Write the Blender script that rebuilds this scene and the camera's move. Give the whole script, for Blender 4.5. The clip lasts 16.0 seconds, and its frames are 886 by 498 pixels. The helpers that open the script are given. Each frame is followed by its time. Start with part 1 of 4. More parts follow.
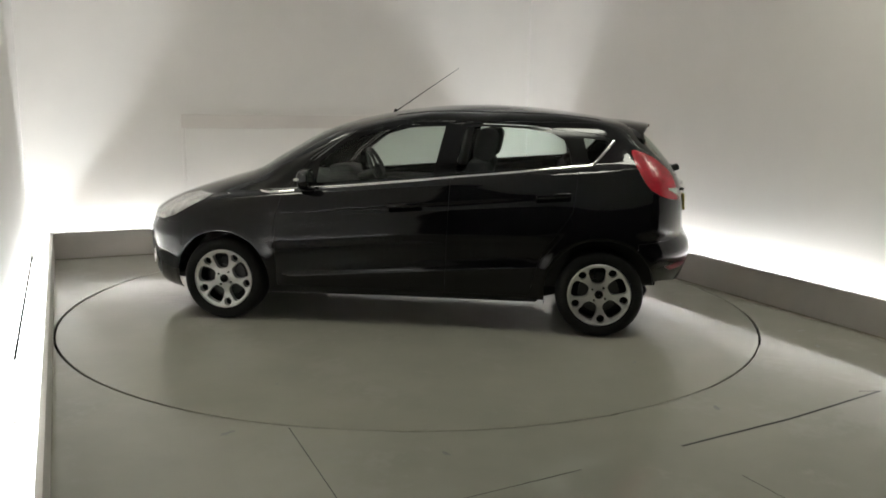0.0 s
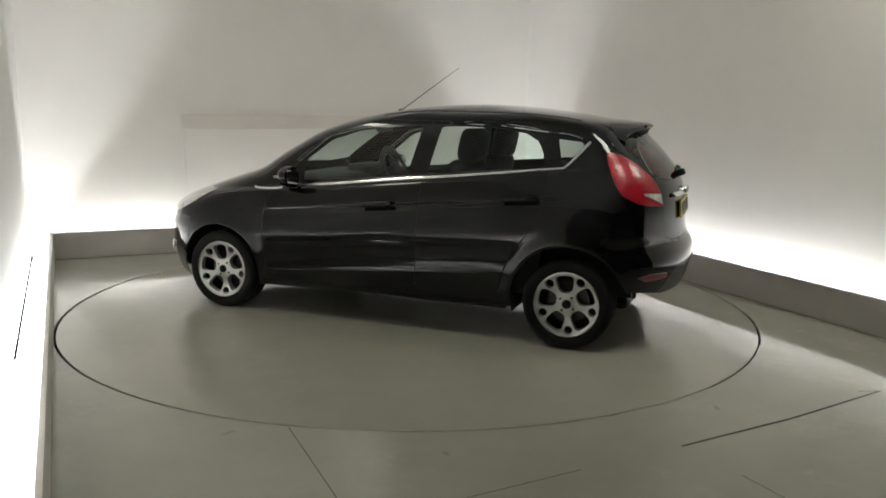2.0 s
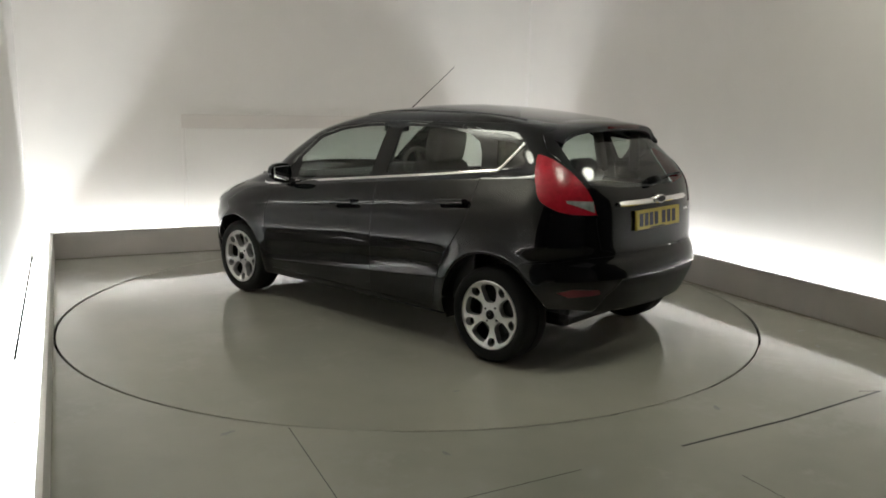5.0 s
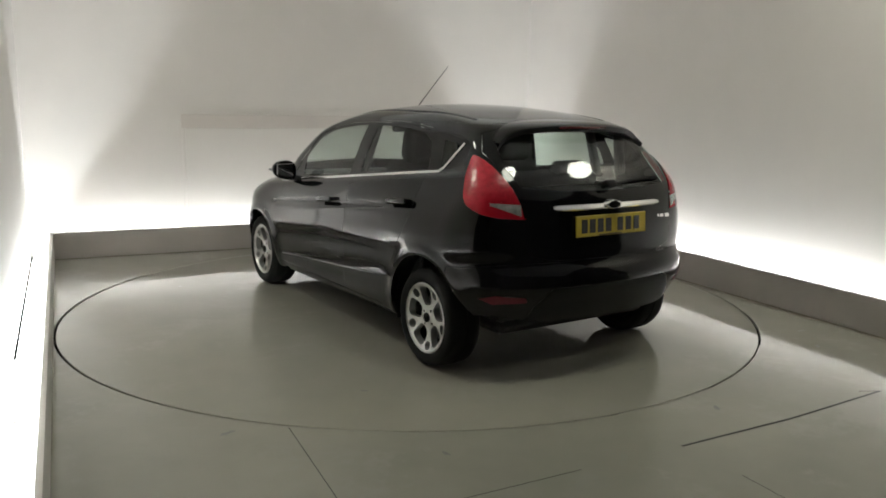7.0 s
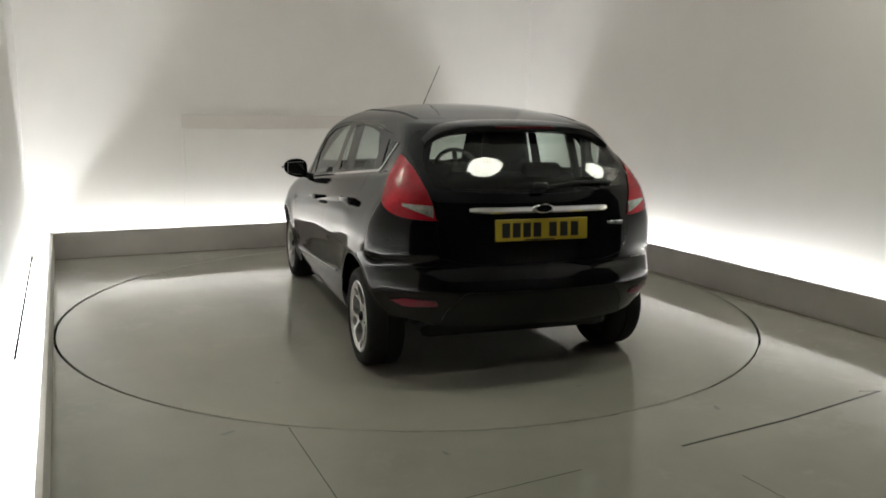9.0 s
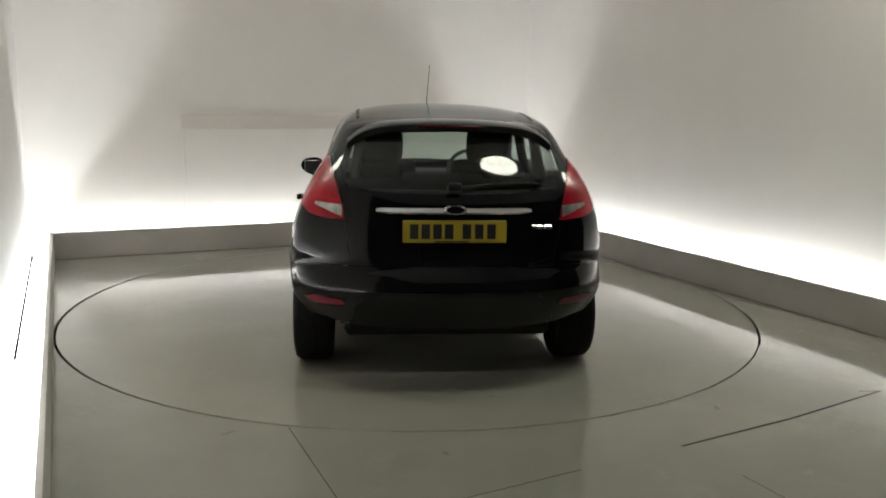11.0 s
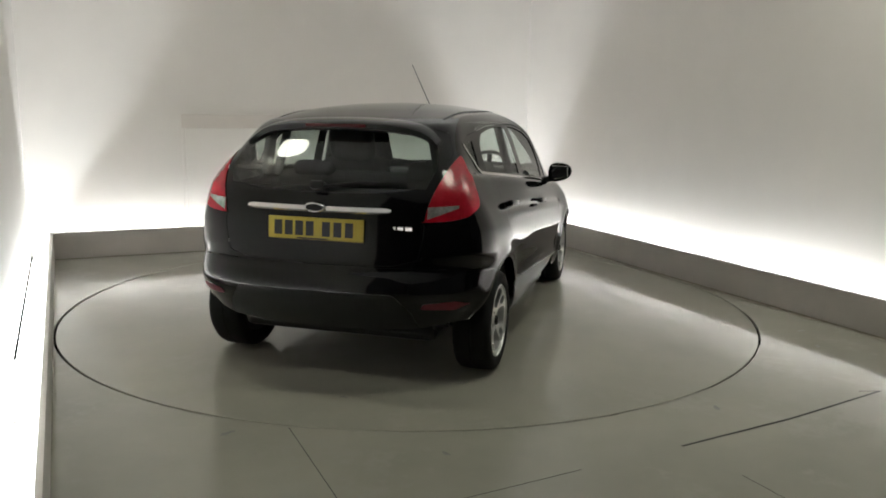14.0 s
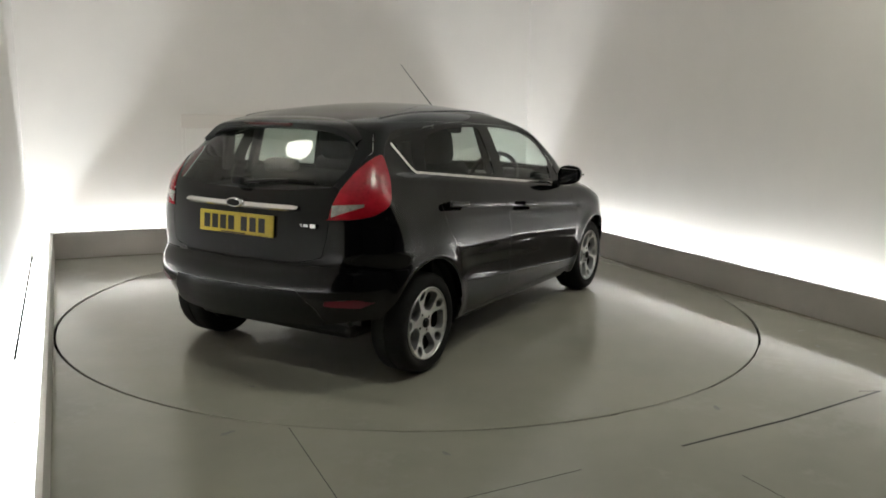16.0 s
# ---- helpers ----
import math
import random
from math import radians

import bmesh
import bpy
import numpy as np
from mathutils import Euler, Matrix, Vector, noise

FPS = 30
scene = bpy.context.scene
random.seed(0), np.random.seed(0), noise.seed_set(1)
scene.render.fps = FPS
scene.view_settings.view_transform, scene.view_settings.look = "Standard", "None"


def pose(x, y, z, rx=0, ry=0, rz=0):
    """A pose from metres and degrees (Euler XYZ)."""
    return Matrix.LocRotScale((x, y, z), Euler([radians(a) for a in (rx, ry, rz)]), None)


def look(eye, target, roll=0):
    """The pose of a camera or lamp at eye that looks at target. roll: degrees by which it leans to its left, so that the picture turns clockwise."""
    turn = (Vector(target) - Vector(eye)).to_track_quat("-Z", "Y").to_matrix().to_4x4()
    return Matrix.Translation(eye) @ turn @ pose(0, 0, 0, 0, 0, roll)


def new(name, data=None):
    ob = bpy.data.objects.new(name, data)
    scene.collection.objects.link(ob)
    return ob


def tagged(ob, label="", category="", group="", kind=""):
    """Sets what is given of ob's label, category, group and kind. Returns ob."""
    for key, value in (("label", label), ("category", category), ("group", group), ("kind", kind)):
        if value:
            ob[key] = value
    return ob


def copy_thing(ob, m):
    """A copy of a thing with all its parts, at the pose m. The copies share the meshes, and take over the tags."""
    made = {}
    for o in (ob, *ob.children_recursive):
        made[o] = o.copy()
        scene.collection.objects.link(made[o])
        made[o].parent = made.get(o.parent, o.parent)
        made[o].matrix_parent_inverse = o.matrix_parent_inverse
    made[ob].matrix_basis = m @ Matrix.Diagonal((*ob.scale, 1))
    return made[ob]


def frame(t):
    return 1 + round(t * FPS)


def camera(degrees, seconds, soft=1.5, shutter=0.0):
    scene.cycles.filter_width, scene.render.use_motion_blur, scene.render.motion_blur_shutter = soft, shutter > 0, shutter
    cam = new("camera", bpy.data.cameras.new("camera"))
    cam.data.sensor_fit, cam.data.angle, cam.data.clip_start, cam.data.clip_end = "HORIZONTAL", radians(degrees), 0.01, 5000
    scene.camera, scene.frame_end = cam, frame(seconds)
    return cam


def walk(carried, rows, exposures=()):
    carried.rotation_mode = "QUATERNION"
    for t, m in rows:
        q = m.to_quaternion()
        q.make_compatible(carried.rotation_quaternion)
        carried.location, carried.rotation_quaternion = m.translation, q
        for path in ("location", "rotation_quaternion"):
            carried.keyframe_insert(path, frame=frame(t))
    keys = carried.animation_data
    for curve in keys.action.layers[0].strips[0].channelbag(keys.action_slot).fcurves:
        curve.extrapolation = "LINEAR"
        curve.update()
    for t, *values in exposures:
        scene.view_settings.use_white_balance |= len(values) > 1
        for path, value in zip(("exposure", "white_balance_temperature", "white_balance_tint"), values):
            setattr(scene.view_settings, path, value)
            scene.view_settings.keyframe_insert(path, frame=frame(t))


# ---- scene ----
cam = camera(58.56, 16.0, soft=1.8)
EYE = Vector((0.0, -5.772, 1.431))
AIM = Vector((math.sin(radians(2.17)) * math.cos(radians(10.1)), math.cos(radians(2.17)) * math.cos(radians(10.1)), -math.sin(radians(10.1))))
CAM = look(EYE, EYE + AIM, 0.884)
walk(cam, [(0, CAM), (16, CAM)], exposures=[(0, 0.0, 6500, 10), (16, 0.0, 6500, 10)])

# ---------------------------------------------------------------- world
# a closed studio room: the only light is that of its tubes and ceiling lamps
world = bpy.data.worlds.new("world")
world.use_nodes = True
world.node_tree.nodes["Background"].inputs["Color"].default_value = (0.02, 0.02, 0.02, 1)
world.node_tree.nodes["Background"].inputs["Strength"].default_value = 0.1
scene.world = world

TUBE_POWER = 82.0      # glow of the tubes in the trench
LAMP_POWER = 18.6      # glow of the ceiling lamps


# ---------------------------------------------------------------- materials
def material(name, color, rough=0.5, metal=0.0, vary=0.0, scale=8.0, bump=0.0, bump_scale=60.0, rough_vary=0.0,
             coat=0.0, spec=0.5, tint=None, wear=None):
    """A principled material with two scales of variation in colour and roughness and a fine relief."""
    m = bpy.data.materials.new(name)
    m.use_nodes = True
    nt = m.node_tree
    b = nt.nodes["Principled BSDF"]
    b.inputs["Base Color"].default_value = (*color, 1)
    b.inputs["Roughness"].default_value = rough
    b.inputs["Metallic"].default_value = metal
    b.inputs["Specular IOR Level"].default_value = spec
    b.inputs["Coat Weight"].default_value = coat
    b.inputs["Coat Roughness"].default_value = 0.04
    if not (vary or bump or rough_vary):
        return m
    co = nt.nodes.new("ShaderNodeTexCoord")

    def noise_node(s, detail):
        n = nt.nodes.new("ShaderNodeTexNoise")
        n.inputs["Scale"].default_value = s
        n.inputs["Detail"].default_value = detail
        nt.links.new(co.outputs["Object"], n.inputs["Vector"])
        return n

    big, fine = noise_node(scale * 0.16, 4), noise_node(scale, 6)
    mean = nt.nodes.new("ShaderNodeMath")
    mean.operation = "MULTIPLY_ADD"
    nt.links.new(big.outputs["Fac"], mean.inputs[0])
    mean.inputs[1].default_value = 0.65
    part_fine = nt.nodes.new("ShaderNodeMath")
    part_fine.operation = "MULTIPLY"
    part_fine.inputs[1].default_value = 0.35
    nt.links.new(fine.outputs["Fac"], part_fine.inputs[0])
    nt.links.new(part_fine.outputs[0], mean.inputs[2])
    if vary:
        ramp = nt.nodes.new("ShaderNodeValToRGB")
        lo = tuple(max(0.0, c * (1 - vary)) for c in color)
        hi = tuple(c * (1 + vary) for c in (tint or color))
        ramp.color_ramp.elements[0].position, ramp.color_ramp.elements[1].position = 0.32, 0.68
        ramp.color_ramp.elements[0].color, ramp.color_ramp.elements[1].color = (*lo, 1), (*hi, 1)
        nt.links.new(mean.outputs[0], ramp.inputs["Fac"])
        nt.links.new(ramp.outputs["Color"], b.inputs["Base Color"])
    if rough_vary:
        mr = nt.nodes.new("ShaderNodeMapRange")
        mr.inputs["From Min"].default_value, mr.inputs["From Max"].default_value = 0.3, 0.7
        mr.inputs["To Min"].default_value, mr.inputs["To Max"].default_value = rough - rough_vary, rough + rough_vary
        nt.links.new(mean.outputs[0], mr.inputs["Value"])
        nt.links.new(mr.outputs[0], b.inputs["Roughness"])
    if wear:
        # worn, paler and duller patches with edges of their own
        w1, w2 = noise_node(0.9, 8), noise_node(14.0, 4)
        w1.inputs["Roughness"].default_value = 0.72
        add = nt.nodes.new("ShaderNodeMath")
        add.operation = "MULTIPLY_ADD"
        add.inputs[1].default_value = 0.18
        nt.links.new(w2.outputs["Fac"], add.inputs[0])
        nt.links.new(w1.outputs["Fac"], add.inputs[2])
        mask = nt.nodes.new("ShaderNodeMapRange")
        mask.inputs["From Min"].default_value, mask.inputs["From Max"].default_value = 0.615, 0.685
        nt.links.new(add.outputs[0], mask.inputs["Value"])
        for socket, value in (("Base Color", (*wear[0], 1)), ("Roughness", wear[1])):
            mixer = nt.nodes.new("ShaderNodeMix")
            mixer.data_type = "RGBA" if socket == "Base Color" else "FLOAT"
            ins = [i for i in mixer.inputs if i.enabled]
            source = b.inputs[socket].links[0].from_socket
            nt.links.new(mask.outputs[0], ins[0])
            nt.links.new(source, ins[1])
            ins[2].default_value = value
            nt.links.new([o for o in mixer.outputs if o.enabled][0], b.inputs[socket])
    if bump:
        relief = noise_node(bump_scale, 5)
        bn = nt.nodes.new("ShaderNodeBump")
        bn.inputs["Strength"].default_value = bump
        bn.inputs["Distance"].default_value = 0.01
        nt.links.new(relief.outputs["Fac"], bn.inputs["Height"])
        nt.links.new(bn.outputs["Normal"], b.inputs["Normal"])
    return m


def glow(name, color, strength):
    m = bpy.data.materials.new(name)
    m.use_nodes = True
    b = m.node_tree.nodes["Principled BSDF"]
    b.inputs["Base Color"].default_value = (*color, 1)
    b.inputs["Emission Color"].default_value = (*color, 1)
    b.inputs["Emission Strength"].default_value = strength
    return m


def glazing(name, tint, gloss=0.04, haze=0.02):
    """A thin pane: see-through with a tint, and a clear mirror on top by Fresnel."""
    m = bpy.data.materials.new(name)
    m.use_nodes = True
    nt = m.node_tree
    nt.nodes.clear()
    out = nt.nodes.new("ShaderNodeOutputMaterial")
    mix = nt.nodes.new("ShaderNodeMixShader")
    clear = nt.nodes.new("ShaderNodeBsdfTransparent")
    clear.inputs["Color"].default_value = (*tint, 1)
    mirror = nt.nodes.new("ShaderNodeBsdfGlossy")
    mirror.inputs["Roughness"].default_value = haze
    facing = nt.nodes.new("ShaderNodeLayerWeight")
    facing.inputs["Blend"].default_value = 0.5
    power = nt.nodes.new("ShaderNodeMath")
    power.operation = "POWER"
    power.inputs[1].default_value = 4.5
    nt.links.new(facing.outputs["Facing"], power.inputs[0])
    rise = nt.nodes.new("ShaderNodeMath")
    rise.operation = "MULTIPLY_ADD"
    rise.inputs[1].default_value, rise.inputs[2].default_value = 1 - gloss, gloss
    nt.links.new(power.outputs[0], rise.inputs[0])
    nt.links.new(rise.outputs[0], mix.inputs[0])
    nt.links.new(clear.outputs[0], mix.inputs[1])
    nt.links.new(mirror.outputs[0], mix.inputs[2])
    nt.links.new(mix.outputs[0], out.inputs["Surface"])
    return m


M_WALL = material("white_wall_paint", (0.752, 0.713, 0.679), 0.75, vary=0.035, scale=3.0, bump=0.05, bump_scale=90)
M_BOARD = material("beige_board_paint", (0.69, 0.635, 0.598), 0.75, vary=0.04, scale=4.0)
# for the unseen walls: near black so that the car's paint reflects little
M_DARKWALL = material("unseen_dark_wall", (0.05, 0.049, 0.048), 0.7, vary=0.1, scale=3.0)
M_CEIL = material("ceiling_paint", (0.62, 0.60, 0.57), 0.8, vary=0.05, scale=2.0)
M_KERB = material("grey_kerb_board", (0.45, 0.415, 0.39), 0.55, vary=0.10, scale=5.0, bump=0.08, bump_scale=40)
M_CAP = material("pale_kerb_edge", (0.55, 0.53, 0.50), 0.5, vary=0.08, scale=6.0)
M_TRENCH = material("white_trench", (0.8, 0.79, 0.77), 0.7, vary=0.03, scale=5.0)
M_FLOOR = material("polished_floor_paint", (0.291, 0.285, 0.241), 0.115, vary=0.11, scale=2.6, bump=0.02, bump_scale=25, rough_vary=0.035, tint=(0.302, 0.288, 0.246), wear=((0.312, 0.300, 0.262), 0.25))
M_DISC = material("turntable_floor_paint", (0.291, 0.285, 0.241), 0.085, vary=0.10, scale=2.2, bump=0.02, bump_scale=22, rough_vary=0.035, tint=(0.306, 0.290, 0.246), wear=((0.308, 0.294, 0.255), 0.20))
M_JOINT = material("dark_joint", (0.03, 0.029, 0.026), 0.8, vary=0.2, scale=30)
M_GAP = material("black_gap", (0.0006, 0.0006, 0.0005), 1.0, spec=0.0)
M_DUST = material("gap_dust", (0.19, 0.182, 0.15), 0.6, vary=0.25, scale=40)
M_DIRT = material("brown_floor_dirt", (0.20, 0.178, 0.142), 0.45, vary=0.3, scale=18)
M_STAIN = material("floor_scuff", (0.12, 0.115, 0.10), 0.5, vary=0.3, scale=40)
M_TUBE = glow("tube_glow", (0.932, 1.0, 1.028), TUBE_POWER)
M_LAMP = glow("lamp_glow", (0.98, 0.988, 0.85), LAMP_POWER)
M_METAL = material("lamp_ring_metal", (0.6, 0.6, 0.6), 0.4, metal=1.0)
M_PAINT = material("black_car_paint", (0.0025, 0.0025, 0.003), 0.065, vary=0.08, scale=4.0, spec=0.38)
M_GLOSS = material("gloss_black_trim", (0.004, 0.004, 0.004), 0.16, vary=0.1, scale=20, spec=0.3)
M_PLASTIC = material("matt_black_plastic", (0.005, 0.005, 0.005), 0.42, vary=0.15, scale=30, bump=0.1, bump_scale=300, spec=0.28)
M_RUBBER = material("tyre_rubber", (0.007, 0.007, 0.0065), 0.8, vary=0.2, scale=25, bump=0.1, bump_scale=120, spec=0.25)
M_SILVER = material("silver_alloy", (0.60, 0.60, 0.59), 0.34, metal=0.8, vary=0.10, scale=30)
M_BARREL = material("dark_rim_barrel", (0.02, 0.02, 0.02), 0.45, metal=0.6, vary=0.15, scale=20)
M_CHROME = material("chrome", (0.82, 0.82, 0.82), 0.12, metal=1.0, vary=0.02, scale=20)
M_DISCBRAKE = material("brake_steel", (0.07, 0.07, 0.07), 0.4, metal=1.0, vary=0.2, scale=40)
M_RED = material("red_lamp_lens", (0.34, 0.006, 0.017), 0.24, vary=0.35, scale=38, bump=0.12, bump_scale=70, coat=0.12)
M_REDDARK = material("red_reflector", (0.17, 0.004, 0.019), 0.3, vary=0.15, scale=60)
M_BRAKE = material("unlit_brake_light", (0.06, 0.003, 0.005), 0.25)
M_CLEARLENS = material("clear_lamp_lens", (0.58, 0.57, 0.55), 0.18, metal=0.55, vary=0.55, scale=70, bump=0.25, bump_scale=90, coat=0.6)
M_PLATE = material("yellow_number_plate", (0.47, 0.35, 0.028), 0.4, vary=0.06, scale=20)
M_INK = material("plate_black", (0.012, 0.012, 0.012), 0.45)
M_FABRIC = material("dark_seat_fabric", (0.009, 0.009, 0.0095), 0.9, vary=0.25, scale=60)
M_TRIM = material("dark_interior_plastic", (0.022, 0.022, 0.022), 0.6, vary=0.2, scale=25)
M_HEADLINE = material("grey_headlining", (0.16, 0.155, 0.145), 0.9, vary=0.1, scale=30)
M_GLASS = glazing("side_glass", (0.74, 0.80, 0.765))
M_GLASSREAR = glazing("rear_glass", (0.62, 0.69, 0.65), 0.065, 0.045)
M_MIRROR = material("mirror_glass", (0.75, 0.75, 0.75), 0.03, metal=1.0)


# ---------------------------------------------------------------- mesh helpers
def part(name, bm, mat, parent=None, label="", smooth=None):
    """Links a bmesh as one mesh object under a thing or a part."""
    me = bpy.data.meshes.new(name)
    bm.normal_update()
    if smooth is not None:
        for f in bm.faces:
            f.smooth = True
        for e in bm.edges:
            if len(e.link_faces) == 2 and e.calc_face_angle() > radians(smooth):
                e.smooth = False
    bm.to_mesh(me)
    bm.free()
    me.materials.append(mat)
    ob = new(name, me)
    if parent is not None:
        ob.parent = parent
    if label:
        ob["label"] = label
    return ob


def box(bm, x0, x1, y0, y1, z0, z1, bevel=0.0, seg=2, m=None):
    """A box between two corners, its edges rounded by bevel."""
    made = bmesh.ops.create_cube(bm, size=1.0)
    vs = made["verts"]
    for v in vs:
        v.co = Vector((x0 + (v.co.x + 0.5) * (x1 - x0), y0 + (v.co.y + 0.5) * (y1 - y0), z0 + (v.co.z + 0.5) * (z1 - z0)))
    if bevel:
        es = list({e for v in vs for e in v.link_edges})
        r = bmesh.ops.bevel(bm, geom=es, offset=bevel, segments=seg, affect="EDGES", profile=0.5)
        vs = list({v for f in r["faces"] for v in f.verts} | {v for v in vs if v.is_valid})
    if m is not None:
        bmesh.ops.transform(bm, matrix=m, verts=vs)
    return bm


def boxed(*a, **k):
    return box(bmesh.new(), *a, **k)


def lathe(bm, profile, n=48, axis="y", closed=False):
    """Turns a profile of (radius, place along the axis) round that axis."""
    rings = []
    for r, h in profile:
        ring = []
        for i in range(n):
            a = 2 * math.pi * i / n
            c, s = r * math.cos(a), r * math.sin(a)
            ring.append(bm.verts.new((c, h, s) if axis == "y" else (c, s, h)))
        rings.append(ring)
    pairs = list(zip(rings, rings[1:])) + ([(rings[-1], rings[0])] if closed else [])
    for a, b in pairs:
        for i in range(n):
            j = (i + 1) % n
            bm.faces.new((a[i], a[j], b[j], b[i]))
    return bm


def tube_along(bm, points, radius, n=8, taper=None):
    """A round bar along a line of points."""
    pts = [Vector(p) for p in points]
    rings = []
    for i, p in enumerate(pts):
        d = (pts[min(i + 1, len(pts) - 1)] - pts[max(i - 1, 0)]).normalized()
        a = d.orthogonal().normalized() if i == 0 else (rings_a - d * rings_a.dot(d)).normalized()
        rings_a = a
        b = d.cross(a)
        r = radius if taper is None else radius + (taper - radius) * i / (len(pts) - 1)
        rings.append([bm.verts.new(p + a * (r * math.cos(2 * math.pi * k / n)) + b * (r * math.sin(2 * math.pi * k / n))) for k in range(n)])
    for ra, rb in zip(rings, rings[1:]):
        for k in range(n):
            bm.faces.new((ra[k], ra[(k + 1) % n], rb[(k + 1) % n], rb[k]))
    bm.faces.new(rings[0][::-1])
    bm.faces.new(rings[-1])
    bmesh.ops.recalc_face_normals(bm, faces=bm.faces[:])
    return bm


# ---------------------------------------------------------------- the room
ROOM = pose(0, 0, 0, 0, 0, 22.9)      # room axes: x along the back wall, y towards it
KU, KB, KF = 2.46, 2.67, -5.95         # inner faces of the kerbs at the sides and the back; front wall
KT, KH = 0.025, 0.25                   # kerb board: thickness and height
TW = 0.20                              # trench between kerb and wall
WU, WB = KU + TW, KB + TW
TOP = 3.3                              # ceiling
RT = 2.415                             # turntable


LEFT = ROOM @ pose(-KU, KB, 0, 0, 0, 0.7) @ pose(KU, -KB, 0)      # the left side stands a touch out of square


def structure(name, bm, mat, label, category, smooth=None):
    ob = part(name, bm, mat, None, label, smooth)
    ob.matrix_basis = LEFT if "_left" in name else ROOM
    return tagged(ob, label, category, kind="structure")


def floor_sheet():
    """The fixed floor between the kerbs, with a round opening for the turntable."""
    bm = bmesh.new()
    n = 144
    inner, low, outer = [], [], []
    for i in range(n):
        a = 2 * math.pi * (i + 0.5) / n
        c, s = math.cos(a), math.sin(a)
        inner.append(bm.verts.new(((RT + 0.014) * c, (RT + 0.014) * s, 0)))
        low.append(bm.verts.new(((RT + 0.014) * c, (RT + 0.014) * s, -0.06)))
        k = min(KU / max(abs(c), 1e-6), KB / max(abs(s), 1e-6))
        outer.append(bm.verts.new((k * c, k * s, 0)))
    for i in range(n):
        j = (i + 1) % n
        bm.faces.new((inner[i], outer[i], outer[j], inner[j]))
        bm.faces.new((inner[i], inner[j], low[j], low[i]))
    # the corners, and the stretch towards the front wall
    for sx in (-1, 1):
        for sy in (-1, 1):
            corner = bm.verts.new((sx * KU, sy * KB, 0))
            near = sorted(outer, key=lambda v: (v.co - corner.co).length)[:2]
            bm.faces.new((corner, near[0], near[1]))
    q = [bm.verts.new(p) for p in ((-KU, KF, 0), (KU, KF, 0), (KU, -KB, 0), (-KU, -KB, 0))]
    bm.faces.new(q)
    bmesh.ops.recalc_face_normals(bm, faces=bm.faces[:])
    for f in bm.faces:
        if f.normal.z < -0.5:
            f.normal_flip()
    return bm


floor = structure("floor", floor_sheet(), M_FLOOR, "polished grey painted floor with scuffs and joints", "floor")

# black ring sunk in the turntable's gap, standing in for the shade there
bm = lathe(bmesh.new(), [(RT - 0.03, -0.012), (RT + 0.03, -0.012), (RT + 0.03, -0.03), (RT - 0.03, -0.03)], 144, "z", closed=True)
bm.normal_update()
for v in bm.verts:
    r = math.hypot(v.co.x, v.co.y)
    k = (RT + 0.0015 if r < RT else RT + 0.0125) / r
    v.co.x, v.co.y = v.co.x * k, v.co.y * k
bmesh.ops.recalc_face_normals(bm, faces=bm.faces[:])
part("gap_shade", bm, M_GAP, floor)


def gap_dust(a0, a1, share):
    """Dust that fills a share of the ring gap between two bearings of the room."""
    bm = bmesh.new()
    n = max(4, int(abs(a1 - a0) / 1.5))
    rows = []
    for i in range(n + 1):
        a = radians(a0 + (a1 - a0) * i / n)
        w = 0.0135 * share * (random.uniform(0.8, 1.0) if 0 < i < n else 0.1)
        r = RT + 0.0138
        rows.append([bm.verts.new((q * math.cos(a), q * math.sin(a), z)) for q, z in ((r - w, -0.008), (r - w, -0.0015), (r, -0.0012), (r, -0.008))])
    for a, b in zip(rows, rows[1:]):
        for k in range(3):
            bm.faces.new((a[k], a[k + 1], b[k + 1], b[k]))
    bmesh.ops.recalc_face_normals(bm, faces=bm.faces[:])
    part("gap_dust", bm, M_DUST, floor)


for a0, a1, share in ((-127, -114, 0.85), (-114, -89, 0.5), (-89.5, -71.5, 1.0), (-72, -49, 0.55), (-30, 60, 0.45), (88, 138, 0.7)):
    gap_dust(a0, a1, share)


def kerb_dirt():
    """Brown dirt with a ragged edge along the foot of the kerb."""
    bm = bmesh.new()
    rows = []
    for i in range(111):
        y = KB - 0.05 * i
        w = 0.028 + 0.022 * math.sin(i * 0.37) * math.sin(i * 0.11 + 1) + random.uniform(-0.008, 0.010)
        rows.append([bm.verts.new((KU - 0.013, y, 0.0016)), bm.verts.new((KU - 0.013 - max(0.006, w), y, 0.0016))])
    for a, b in zip(rows, rows[1:]):
        bm.faces.new((a[0], a[1], b[1], b[0]))
    bmesh.ops.recalc_face_normals(bm, faces=bm.faces[:])
    part("dirt", bm, M_DIRT, floor)


kerb_dirt()
for ax, ay, bx, by, w in ((-1.43, -2.90, -0.46, -2.85, 0.0014), (0.08, -2.832, 0.79, -2.79, 0.011), (0.79, -2.79, 1.53, -2.70, 0.011),
                          (-1.437, -1.975, -1.435, -3.1, 0.003), (-1.435, -3.1, -1.432, -5.9, 0.0012), (0.11, -3.15, 0.16, -5.9, 0.0014), (1.42, -2.66, 1.53, -2.70, 0.003)):
    d = Vector((bx - ax, by - ay, 0))
    m = pose(ax, ay, 0, 0, 0, math.degrees(math.atan2(d.y, d.x)))
    part("joint", boxed(0, d.length, -w / 2, w / 2, -0.004, 0.0012, m=m), M_JOINT, floor)
